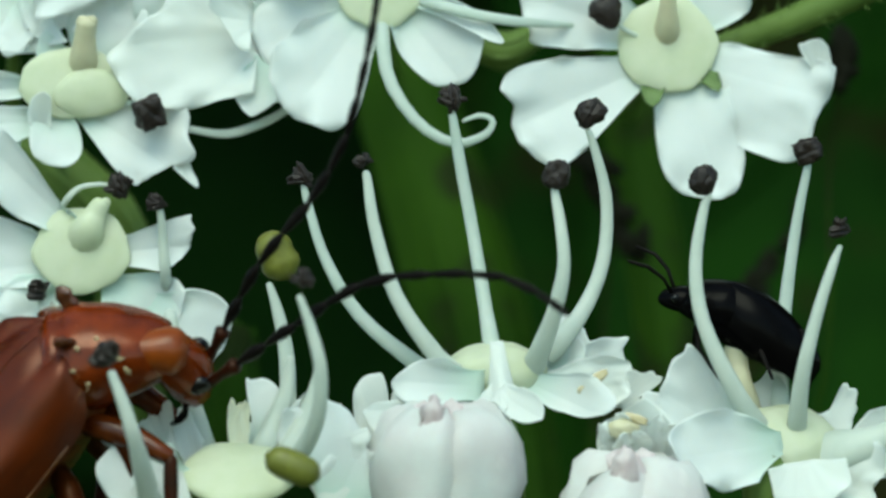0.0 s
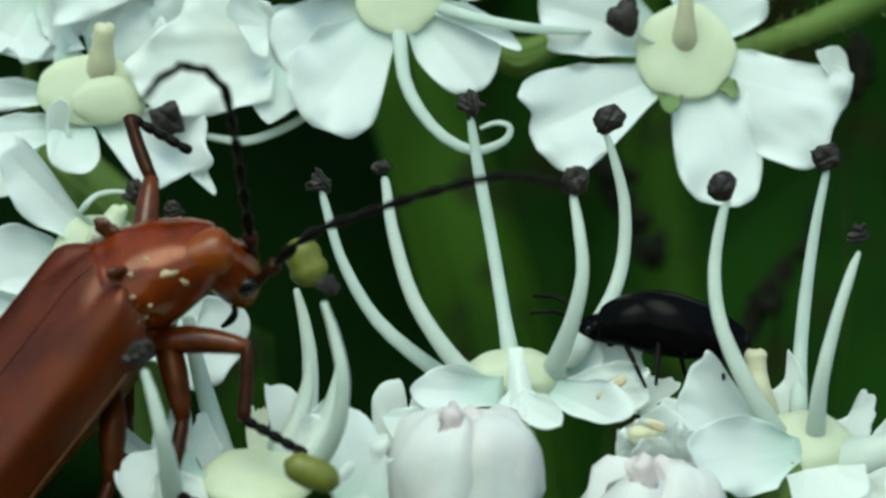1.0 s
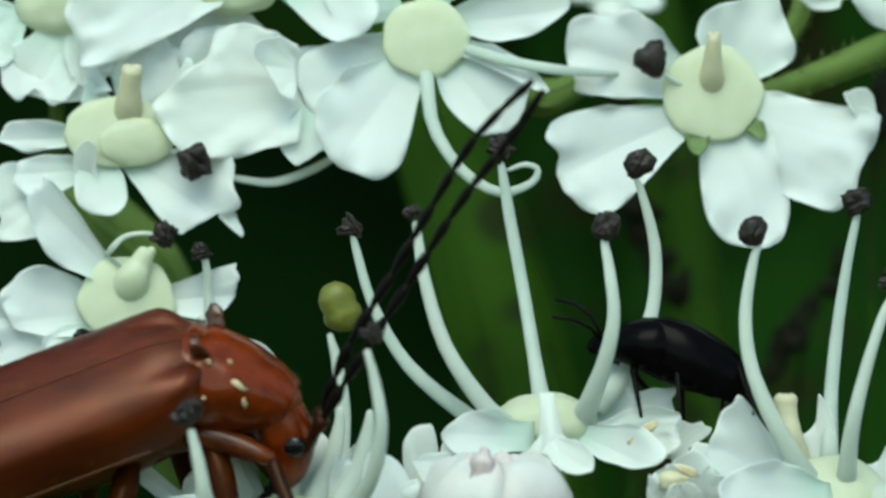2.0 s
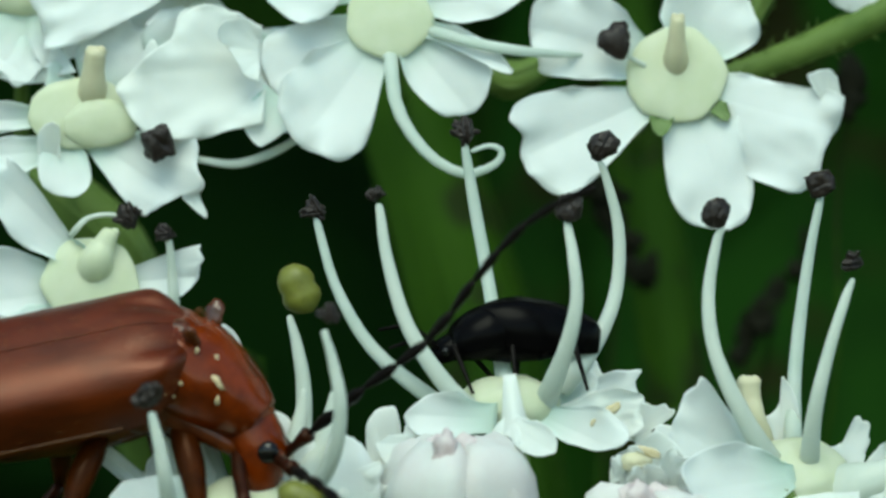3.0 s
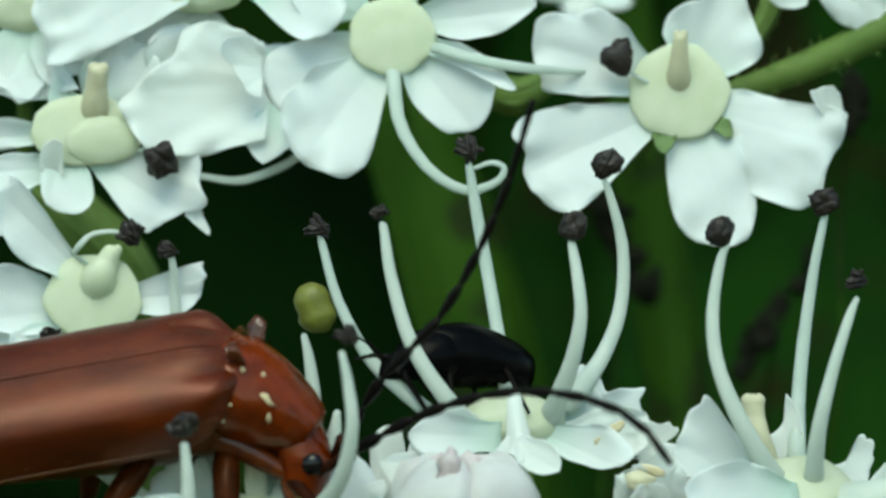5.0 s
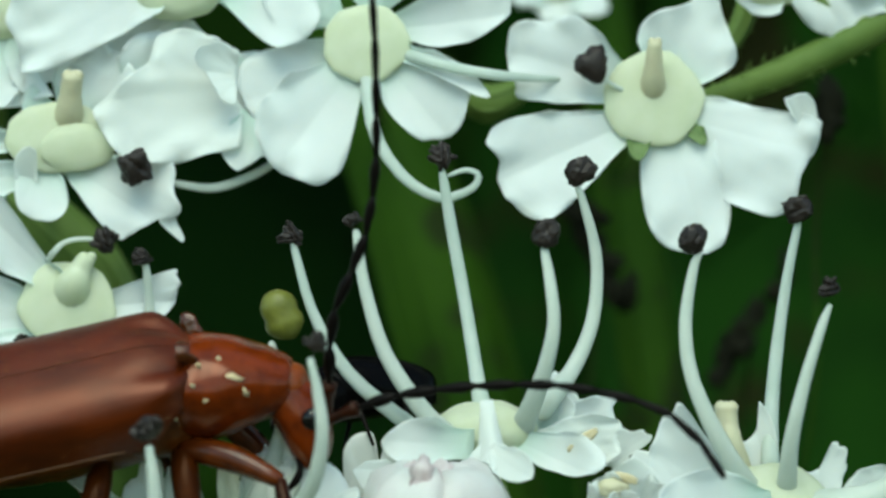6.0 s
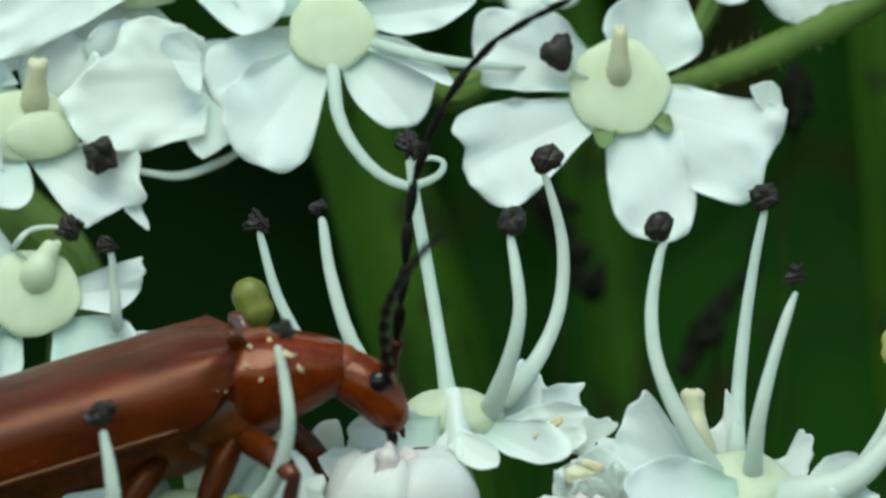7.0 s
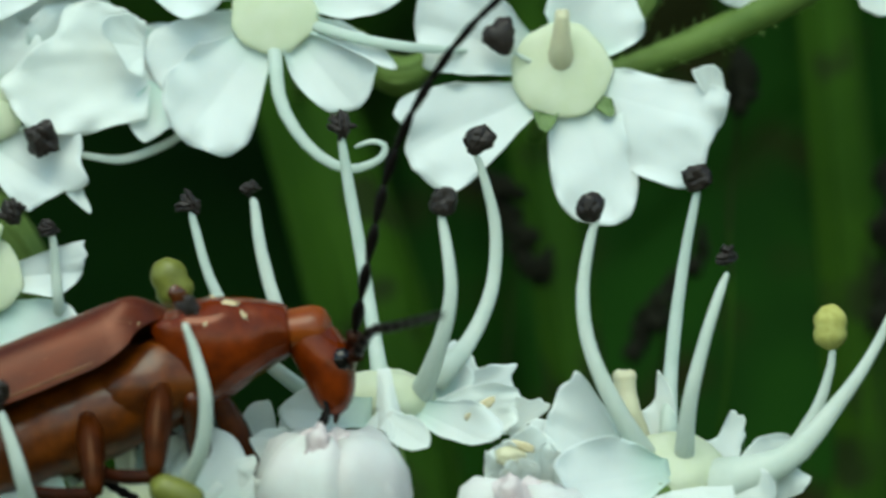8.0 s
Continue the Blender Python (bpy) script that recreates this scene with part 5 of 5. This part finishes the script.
            chain.append(part("antenna_segment", limb(long, (3.0, 6.8, 10.2 - 0.42 * k, 12.4 - 0.5 * k, 11.4 - 0.45 * k, 5.0), 8), JET, root))
        p["feelers"].append(chain)
    p["legs"] = []
    for name, hip, femur, tibia, foot in JOINTS:
        # Middle and hind legs take the darkened copy, as shade under the body.
        thigh = part(name + "_leg", limb(femur, (17, 25, 25, 21, 14), 12, 0.05), THIGH if name == "front" else SHADED_THIGH, b, "orange-red jointed leg with a darker shin")
        shin = part("shin", limb(tibia, (12, 14, 13, 13), 8, -0.03), SHIN, thigh)
        toes = bmesh.new()
        for k in range(5):
            piece = limb(foot / 5, (6, 9, 10, 8), 8)
            tmp = bpy.data.meshes.new("tmp")
            moved(piece, foot / 5 * k, 0, 0).to_mesh(tmp)
            piece.free()
            toes.from_mesh(tmp)
            bpy.data.meshes.remove(tmp)
        p["legs"].append((thigh, shin, part("foot", toes, JET, thigh), hip, femur, tibia))
    return p


BLACK_JOINTS = (((74, -40, -38), 88, 95), ((74, 40, -38), 88, 95), ((14, -46, -42), 92, 98), ((14, 46, -42), 92, 98), ((-40, -42, -40), 104, 115), ((-40, 42, -40), 104, 115))


def black_beetle():
    """Heads along -u: its own x points forward."""
    b = thing("black_beetle", at(1300, 600, 70), "small glossy black beetle climbing between the stamens", "beetle")
    p = {"thing": b}
    for side in (-1, 1):
        part("wing_case", moved(shell(232, 60, 64, side, 3.0, nose=0.42, tail=0.62, sweep=1.75, drop=30, n=28, m=14, rise=0.45), 78, 0, -10), BLACK_SHELL, b)
    part("body", moved(sausage(222, 52, 40, 5, 2), 74, 0, -28), BLACK_SHELL, b)
    part("neck_shield", lathe(((30, 52, 48, -12), (60, 55, 49, -14), (90, 50, 43, -22), (114, 38, 32, -32), (122, 20, 16, -36)), 28, 3), BLACK_SHELL, b)
    head = part("head", lathe(((100, 26, 22, -38), (118, 30, 26, -42), (138, 27, 23, -50), (152, 18, 15, -58), (158, 8, 7, -60)), 24, 4), BLACK_SHELL, b)
    for side in (-1, 1):
        part("eye", moved(blob((8, 7, 9), 0, 1, 1, 2), 132, side * 26, -42), EYE, head)
        feel = bmesh.new()
        tube(feel, [Vector(q) * S for q in ((142, side * 14, -40), (170, side * 30, -22), (204, side * 44, -16), (240, side * 50, -26))], [4 * S, 3.6 * S, 4 * S, 3 * S], 6)
        part("antenna", feel, JET, head)
    p["legs"] = []
    for hip, femur, tibia in BLACK_JOINTS:
        thigh = part("leg", limb(femur, (7, 9, 8, 6), 8, 0.05), JET, b)
        shin = part("shin", limb(tibia, (5, 5, 4, 3), 6), JET, thigh)
        p["legs"].append((thigh, shin, hip, femur, tibia))
    return p


# ---- movement ----
# The red beetle: seconds, shoulder u, v, turn and roll of the body, eye u, v, turn of the head.
RED = [
    (0, 116, 683, -52, 45, 374, 723, 40),
    (0.2, 104, 584, -52, 45, 351, 600, 20),
    (0.5, 126, 630, -55, 45, 373, 642, 28),
    (0.8, 150, 539, -50, 48, 316, 451, -15),
    (1, 184, 540, -52, 48, 424, 535, 35),
    (1.2, 174, 551, -38, 48, 376, 588, 48),
    (2.3, 290, 640, -17, 43, 471, 790, 74),
    (2.5, 290, 637, -17, 43, 457, 803, 76),
    (3, 306, 634, -12, 43, 465, 803, 70),
    (3.5, 248, 616, -24, 40, 483, 671, 30),
    (3.7, 264, 618, -22, 40, 514, 648, 40),
    (4, 326, 635, -17, 43, 515, 776, 75),
    (4.5, 396, 648, -10, 45, 540, 800, 75),
    (4.7, 396, 647, -10, 45, 539, 800, 75),
    (5.8, 359, 627, -12, 43, 538, 768, 72),
    (6, 352, 629, -13, 43, 584, 698, 56),
    (6.2, 374, 643, -13, 41, 622, 676, 46),
    (6.5, 459, 605, -11, 39, 694, 725, 45),
    (6.8, 492, 628, -15, 28, 744, 711, 38),
    (7, 510, 641, -17, 22, 760, 656, 30),
    (7.5, 466, 641, -20, -2, 754, 665, 48),
    (8, 491, 624, -22, -16, 796, 653, 56),
]
FEELER_UP = [
    (0, [(366, 658), (456, 528), (536, 433), (606, 313), (646, 163), (668, 33)]),
    (0.2, [(339, 554), (369, 454), (389, 324), (394, 174), (379, 44), (359, -46)]),
    (0.5, [(336, 590), (308, 450), (296, 330), (281, 230), (256, 90), (206, 0)]),
    (0.8, [(300, 439), (230, 349), (160, 269), (70, 199), (-40, 129), (-160, 109)]),
    (1.0, [(379, 450), (376, 280), (354, 200), (294, 168), (234, 200), (219, 225)]),
    (1.2, [(376, 526), (436, 416), (486, 266), (556, 156), (656, 76), (796, 26)]),
    (2.3, [(492, 740), (542, 640), (622, 520), (702, 380), (772, 250), (862, 140)]),
    (2.5, [(502, 795), (592, 665), (752, 465), (862, 275), (962, 195)]),
    (3.0, [(510, 788), (620, 698), (740, 608), (840, 478), (930, 388), (1025, 343)]),
    (3.5, [(513, 611), (506, 491), (503, 411), (503, 341)]),
    (3.7, [(454, 558), (434, 478), (414, 378), (384, 258), (354, 198)]),
    (4.0, [(520, 721), (600, 621), (720, 491), (800, 381), (860, 261), (918, 126)]),
    (4.5, [(560, 770), (640, 690), (760, 590), (840, 530), (950, 370), (1050, 265)]),
    (4.7, [(554, 769), (654, 679), (764, 579), (844, 469), (914, 339), (964, 189)]),
    (5.8, [(569, 617), (609, 537), (659, 417), (684, 277), (694, 127), (699, 27)]),
    (6.0, [(602, 624), (612, 524), (662, 404), (687, 264), (687, 64), (682, -36)]),
    (6.2, [(644, 593), (654, 473), (674, 323), (694, 173), (684, 53), (654, -27)]),
    (6.5, [(716, 690), (770, 640), (830, 580), (890, 535), (935, 500)]),
    (6.8, [(742, 684), (822, 584), (932, 484), (1062, 414), (1202, 414), (1322, 484)]),
    (7.0, [(775, 626), (800, 486), (820, 306), (875, 166), (965, 56), (1095, -14)]),
    (7.5, [(771, 635), (866, 525), (966, 405), (1066, 345), (1206, 325)]),
    (7.7, [(802, 656), (812, 516), (832, 366), (852, 216), (892, 76), (922, -34)]),
    (8.0, [(811, 606), (841, 506), (881, 326), (931, 206), (1011, 86), (1091, 6)]),
]
FEELER_LOW = [
    (0, [(386, 718), (506, 648), (636, 568), (756, 551), (896, 558), (996, 618)]),
    (0.2, [(389, 584), (499, 554), (619, 539), (759, 554), (889, 604)]),
    (0.5, [(376, 620), (476, 540), (556, 485), (696, 400), (786, 370), (936, 360)]),
    (0.8, [(360, 409), (460, 299), (560, 149), (660, 59), (780, 19), (900, 19)]),
    (1.0, [(434, 520), (524, 460), (644, 420), (824, 365), (964, 380)]),
    (1.2, [(386, 566), (456, 426), (506, 286), (596, 156), (706, 76), (816, 36)]),
    (2.3, [(492, 760), (562, 660), (662, 520), (762, 360), (832, 260), (882, 160)]),
    (2.5, [(502, 795), (562, 735), (642, 700), (712, 725), (752, 855)]),
    (3.0, [(490, 833), (570, 888), (660, 968), (740, 1048)]),
    (3.5, [(598, 591), (658, 501), (718, 431), (788, 371)]),
    (3.7, [(534, 568), (654, 438), (774, 328), (904, 218), (1004, 168), (1134, 188)]),
    (4.0, [(530, 771), (640, 721), (760, 648), (890, 628), (1000, 631), (1116, 676)]),
    (4.5, [(590, 820), (700, 750), (850, 690), (980, 710), (1060, 760), (1098, 810)]),
    (4.7, [(594, 809), (704, 739), (844, 689), (974, 689), (1094, 729), (1154, 799)]),
    (5.8, [(589, 677), (709, 627), (839, 607), (989, 607), (1089, 657), (1169, 757)]),
    (6.0, [(622, 684), (722, 664), (922, 644), (1072, 654), (1222, 704), (1302, 804)]),
    (6.2, [(674, 653), (774, 613), (874, 583), (994, 563), (1134, 573)]),
    (6.5, [(734, 715), (790, 655), (850, 605), (905, 570)]),
    (6.8, [(752, 690), (800, 645), (850, 620), (895, 608)]),
    (7.0, [(765, 606), (775, 526), (825, 446), (865, 406)]),
    (7.5, [(796, 625), (866, 590), (956, 580)]),
    (8.0, [(831, 606), (891, 596), (981, 576)]),
]
# The small black beetle: seconds, middle u, v, its tilt, depth, turn aside.
BLACK = [
    (0, 1326, 625, 34, 70, 0),
    (0.2, 1269, 614, 27, 70, 0),
    (0.4, 1212, 633, 14, 70, 0),
    (0.6, 1179, 628, 9, 70, 0),
    (0.8, 1170, 639, 9, 70, 0),
    (1.0, 1144, 615, 12, 70, 0),
    (1.2, 1130, 611, 14, 70, 1),
    (2.3, 1122, 590, 26, 70, 4),
    (2.5, 1057, 595, 14, 70, 4),
    (2.7, 980, 585, 4, 70, 5),
    (2.9, 919, 577, 2, 70, 10),
    (3.0, 895, 583, 0, 70, 12),
    (3.3, 847, 589, 6, 70, 22),
    (3.5, 843, 589, 12, 70, 30),
    (3.7, 819, 568, 20, 70, 38),
    (3.9, 828, 586, 32, 70, 46),
    (4.1, 828, 565, 32, 70, 46),
    (4.3, 817, 578, 24, 70, 46),
    (4.5, 834, 584, 12, 70, 38),
    (4.7, 814, 589, 12, 70, 33),
    (5.8, 708, 641, -8, 70, 20),
    (6.0, 650, 644, -6, 70, 20),
    (6.2, 644, 663, 5, 90, 20),
    (6.5, 564, 650, 25, 120, 20),
    (7.0, 525, 726, 35, 140, 20),
    (8.0, 521, 736, 35, 140, 20),
]
# How three stamens of the near flower lean as the beetle brushes past: foot u, v, height, then seconds and the shift of the anther to the right.
LEANS = {
    "olive": (490, 890, 367, [(0.0, -40), (0.5, -40), (1.0, -22), (2.5, -16), (3.0, -24), (3.5, -16), (4.0, -4), (4.5, 0), (5.8, -12), (6.0, -14), (6.5, -6), (7.0, -5), (7.5, -30), (8.0, -28)]),
    "near": (520, 900, 329, [(0.0, -48), (0.5, -58), (1.0, -38), (2.5, -16), (3.0, -26), (3.5, -28), (4.0, -16), (4.5, 0), (5.8, -6), (6.0, -8), (6.5, -16), (7.0, -4), (7.5, -40), (8.0, -46)]),
}
# How the lowest of them is carried along: seconds, to the right, down.
CARRIED = [(0.0, -110, -34), (0.5, -125, -46), (1.0, -84, -48), (2.5, -55, -20), (3.0, -59, -22), (3.5, -70, -16), (4.0, -38, -10), (4.5, 0, 0), (5.8, -18, -10), (6.0, -20, -11), (6.5, -58, -24), (7.0, -40, -14), (7.5, -88, -15), (8.0, -100, -12)]
# The front umbel's sway: seconds, to the right, down.
SWAY = [(0.0, -9, -5), (1.0, -8, -7), (2.5, -2, -2), (3.5, -3, -1.5), (4.0, -1, -1), (4.5, 0, 0), (5.8, -1, 0), (6.5, 0, 0), (7.0, 2, 0), (7.5, -13, -3), (8.0, -13, -4)]


def between(table, t):
    """The row of a table at t, mixed from its neighbours."""
    if t <= table[0][0]:
        return list(table[0][1:])
    for a, b in zip(table, table[1:]):
        if t <= b[0]:
            f = (t - a[0]) / (b[0] - a[0])
            f = f * f * (3 - 2 * f)
            return [x + (y - x) * f for x, y in zip(a[1:], b[1:])]
    return list(table[-1][1:])


def turned(u, v, d, angle, roll):
    return Matrix.Translation(at(u, v, d)) @ pose(0, 0, 0, 0, angle, 0) @ pose(0, 0, 0, roll, 0, 0)


def along(a, b, up=Vector((0, 0, 1))):
    """A frame at a with +x towards b."""
    x = (b - a).normalized()
    y = up.cross(x)
    y = y.normalized() if y.length > 1e-4 else Vector((0, 1, 0))
    m = Matrix((x, y, x.cross(y))).transposed().to_4x4()
    m.translation = a
    return m


def bent(hip, foot, one, two, pull):
    """Where the knee of a two-piece leg stands, and where its end comes to lie."""
    line = foot - hip
    far = min(line.length, (one + two) * 0.98)
    way = line.normalized()
    s = (one * one - two * two + far * far) / (2 * far)
    h = math.sqrt(max(0.0, one * one - s * s))
    side = (pull - way * pull.dot(way)).normalized()
    return hip + way * s + side * h, hip + way * far


def feeler_line(points, start, reach):
    """Evenly stepped joints of a feeler of fixed length that follows points; what is lacking in length goes into depth."""
    flat = spline([start] + [at(u, v, -200 - 10 * i) for i, (u, v) in enumerate(points[1:])], 80)
    lens = [0.0]
    for a, b in zip(flat, flat[1:]):
        lens.append(lens[-1] + (b - a).length)
    total = lens[-1]
    want = reach * S
    slope = math.sqrt(max(0.0, 1 - (total / want) ** 2)) if total < want else 0.0
    out = []
    step = min(total, want) / SEGMENTS
    for k in range(SEGMENTS + 1):
        x = min(k * step, total * 0.9999)
        i = max(j for j in range(80) if lens[j] <= x)
        f = (x - lens[i]) / max(1e-12, lens[i + 1] - lens[i])
        p = flat[i].lerp(flat[i + 1], f)
        y = p.y - want / SEGMENTS * k * slope * 0.7
        q = (REACH * S + y) / (REACH * S + p.y)
        out.append(Vector((p.x * q, y, p.z * q)))
    return out


FEET = (  # where each foot of the red beetle holds: seconds, u, v, d
    [(0.0, 300, 1000, -200), (0.5, 345, 905, -240), (0.8, 380, 800, -220), (1.0, 394, 792, -200), (1.2, 400, 860, -230), (2.3, 447, 905, -230), (2.5, 447, 905, -230), (3.0, 412, 898, -230), (3.5, 449, 935, -200), (4.0, 462, 931, -230), (4.5, 548, 900, -230), (4.7, 548, 885, -230), (5.8, 539, 884, -240), (6.0, 545, 925, -270), (6.5, 600, 890, -260), (7.0, 590, 905, -430), (7.5, 490, 985, -80), (8.0, 510, 985, 30)],
    [(0.0, 420, 950, 20), (0.5, 350, 900, 20), (0.8, 250, 380, 60), (1.0, 190, 210, 60), (1.2, 300, 640, 20), (2.3, 480, 1020, 0), (4.5, 520, 1020, 0), (6.0, 600, 960, 0), (7.0, 660, 960, 0), (8.0, 600, 980, 0)],
    [(0.0, 215, 1060, -200), (0.5, 240, 1010, -220), (1.0, 262, 940, -250), (2.3, 280, 1030, -230), (3.5, 245, 1010, -230), (4.5, 300, 1030, -230), (6.0, 310, 1030, -230), (7.0, 330, 1050, -230), (7.5, 372, 890, -240), (8.0, 350, 852, -250)],
    [(0.0, 160, 1060, 60), (2.3, 250, 1040, 40), (4.5, 280, 1040, 40), (7.0, 400, 1020, 40), (8.0, 420, 980, 40)],
    [(0.0, 60, 1150, -200), (1.0, 90, 1080, -220), (2.3, 0, 1030, -220), (4.5, 0, 1030, -220), (6.5, 80, 1010, -220), (7.5, 225, 930, -230), (8.0, 245, 886, -240)],
    [(0.0, -60, 1100, 60), (2.3, -60, 1020, 40), (4.5, -40, 1020, 40), (6.5, 60, 1000, 40), (8.0, 200, 960, 40)],
)


def motions(red, black, swaying):
    ticks = [round(0.1 * k, 1) for k in range(81)]
    for thing_ in swaying:
        home = thing_.location.copy()
        walk(thing_, [(t, Matrix.Translation(home + Vector((a, 0, -b)) * S)) for t, a, b in SWAY])
    for key, (u, v, tall, rows) in LEANS.items():
        ob = leaning[key]
        foot = at(u, v, -150) - at(425, 908, -150)
        walk(ob, [(t, Matrix.Translation(foot) @ pose(0, 0, 0, 0, math.degrees(math.atan2(shift, tall)), 0) @ Matrix.Translation(-foot)) for t, shift in rows])
    tip = at(304, 734, -350) - at(425, 908, -150)
    walk(leaning["low"], [(t, Matrix.Translation(tip + Vector((a, 0, -c)) * S) @ pose(0, 0, 0, 0, 0.15 * a, 0) @ Matrix.Translation(-tip)) for t, a, c in CARRIED])
    body, neck, head, napes, legs = [], [], [], [], [([], [], []) for _ in JOINTS]
    feelers = [[[] for _ in range(SEGMENTS)] for _ in range(2)]
    marks = (FEELER_UP, FEELER_LOW)
    lines = []
    for table in marks:
        rows = []
        for t, pts in table:
            # every feeler line gets six points, evenly spread
            full = spline([Vector((u, v, 0)) for u, v in pts], 5)
            rows.append((t, *[c for q in full for c in (q.x, q.y)]))
        lines.append(rows)
    for t in ticks:
        u, v, turn, roll, eye_u, eye_v, head_turn = between(RED, t)
        m = turned(u, v, -130, turn, roll)
        early = max(0.0, min(1.0, (2.3 - t) / 1.1))
        h = Matrix.Translation(at(eye_u - 26 * early, eye_v - 12 * early, -130)) @ pose(0, 0, 0, 0, head_turn, 0) @ pose(0, 0, 0, 0, 0, 45 * early) @ pose(0, 0, 0, roll * (0.35 + 0.45 * early), 0, 0)
        h = h @ Matrix.Translation(Vector((-118, 0, -22)) * S)
        nape = h @ (Vector((34, 0, -4)) * S)
        root_ = at(u, v, -130)
        gap = nape - root_
        shield_turn = math.degrees(math.atan2(-gap.z, gap.x))
        n = pose(0, 0, 0, 0, shield_turn, 0) @ pose(0, 0, 0, roll * (0.65 + 0.25 * early), 0, 0)
        n.translation = root_ + gap * 0.43 - n.to_3x3() @ (Vector((113, 0, -4)) * S)
        k_ = pose(0, 0, 0, 0, 0.75 * shield_turn + 0.25 * head_turn, 0)
        k_.translation = nape
        back_to = m.inverted()
        body.append((t, m))
        neck.append((t, back_to @ n))
        head.append((t, back_to @ h))
        napes.append((t, back_to @ k_))
        for side in (0, 1):
            flatrow = between(lines[side], t)
            pts = [(flatrow[2 * i], flatrow[2 * i + 1]) for i in range(6)]
            socket = h @ (Vector((134, (14, -32)[side], 30)) * S)
            joints = feeler_line(pts, socket, FEELER)
            root = along(joints[0], joints[1])
            for k in range(SEGMENTS):
                f = along(joints[k], joints[k + 1])
                feelers[side][k].append((t, back_to @ root if k == 0 else root.inverted() @ f))
        for k, (name, hip, femur, tibia, foot) in enumerate(JOINTS):
            base = (n if k < 2 else m) @ (Vector(hip) * S)
            goal = at(*between(FEET[k], t))
            pull = (n if k < 2 else m).to_3x3() @ Vector(((1.0, 0.5, 0.6)[k // 2], (-0.15, 0.3)[k % 2] * (1, 1, 2)[k // 2], (0.25, -0.2, -0.3)[k // 2]))
            knee, end = bent(base, goal, femur * S, tibia * S, pull)
            thigh = along(base, knee)
            shin = along(knee, end)
            toe = along(end, end + Vector((0.8, -0.1, -0.45)))
            inv = thigh.inverted()
            legs[k][0].append((t, back_to @ thigh))
            legs[k][1].append((t, inv @ shin))
            legs[k][2].append((t, inv @ toe))
    walk(red["thing"], body)
    walk(red["neck"], neck)
    walk(red["head"], head)
    walk(red["nape"], napes)
    for side in (0, 1):
        for k in range(SEGMENTS):
            walk(red["feelers"][side][k], feelers[side][k])
    for k, (thigh, shin, foot, *_) in enumerate(red["legs"]):
        for ob, rows in zip((thigh, shin, foot), legs[k]):
            walk(ob, rows)
    path, steps = [], [([], []) for _ in BLACK_JOINTS]
    for t in ticks:
        u, v, tilt, d, yaw = between(BLACK, t)
        m = Matrix.Translation(at(u, v, d)) @ pose(0, 0, 0, 0, tilt, 0) @ pose(0, 0, 0, 0, 0, 180 + yaw) @ pose(0, 0, 0, -18, 0, 0)
        path.append((t, m))
        back_to = m.inverted()
        for k, (hip, femur, tibia) in enumerate(BLACK_JOINTS):
            base = m @ (Vector(hip) * S)
            swing = 35 * math.sin(u / 18.0 + k * 2.1)
            goal = at(u - 60 + 75 * (k // 2) + swing, v + 115 + 8 * math.cos(u / 18.0 + k * 2.1), d + (-85, 30)[k % 2])
            knee, end = bent(base, goal, femur * S, tibia * S, Vector(((-0.6, 0.1, 0.7)[k // 2], (-0.5, 0.5)[k % 2], 0.6)))
            thigh = along(base, knee)
            steps[k][0].append((t, back_to @ thigh))
            steps[k][1].append((t, thigh.inverted() @ along(knee, end)))
    walk(black["thing"], path)
    for k, (thigh, shin, *_) in enumerate(black["legs"]):
        walk(thigh, steps[k][0])
        walk(shin, steps[k][1])


background()
upper_flowers()
withered()
front = lower_flowers()
red = red_beetle()
black = black_beetle()
motions(red, black, front)
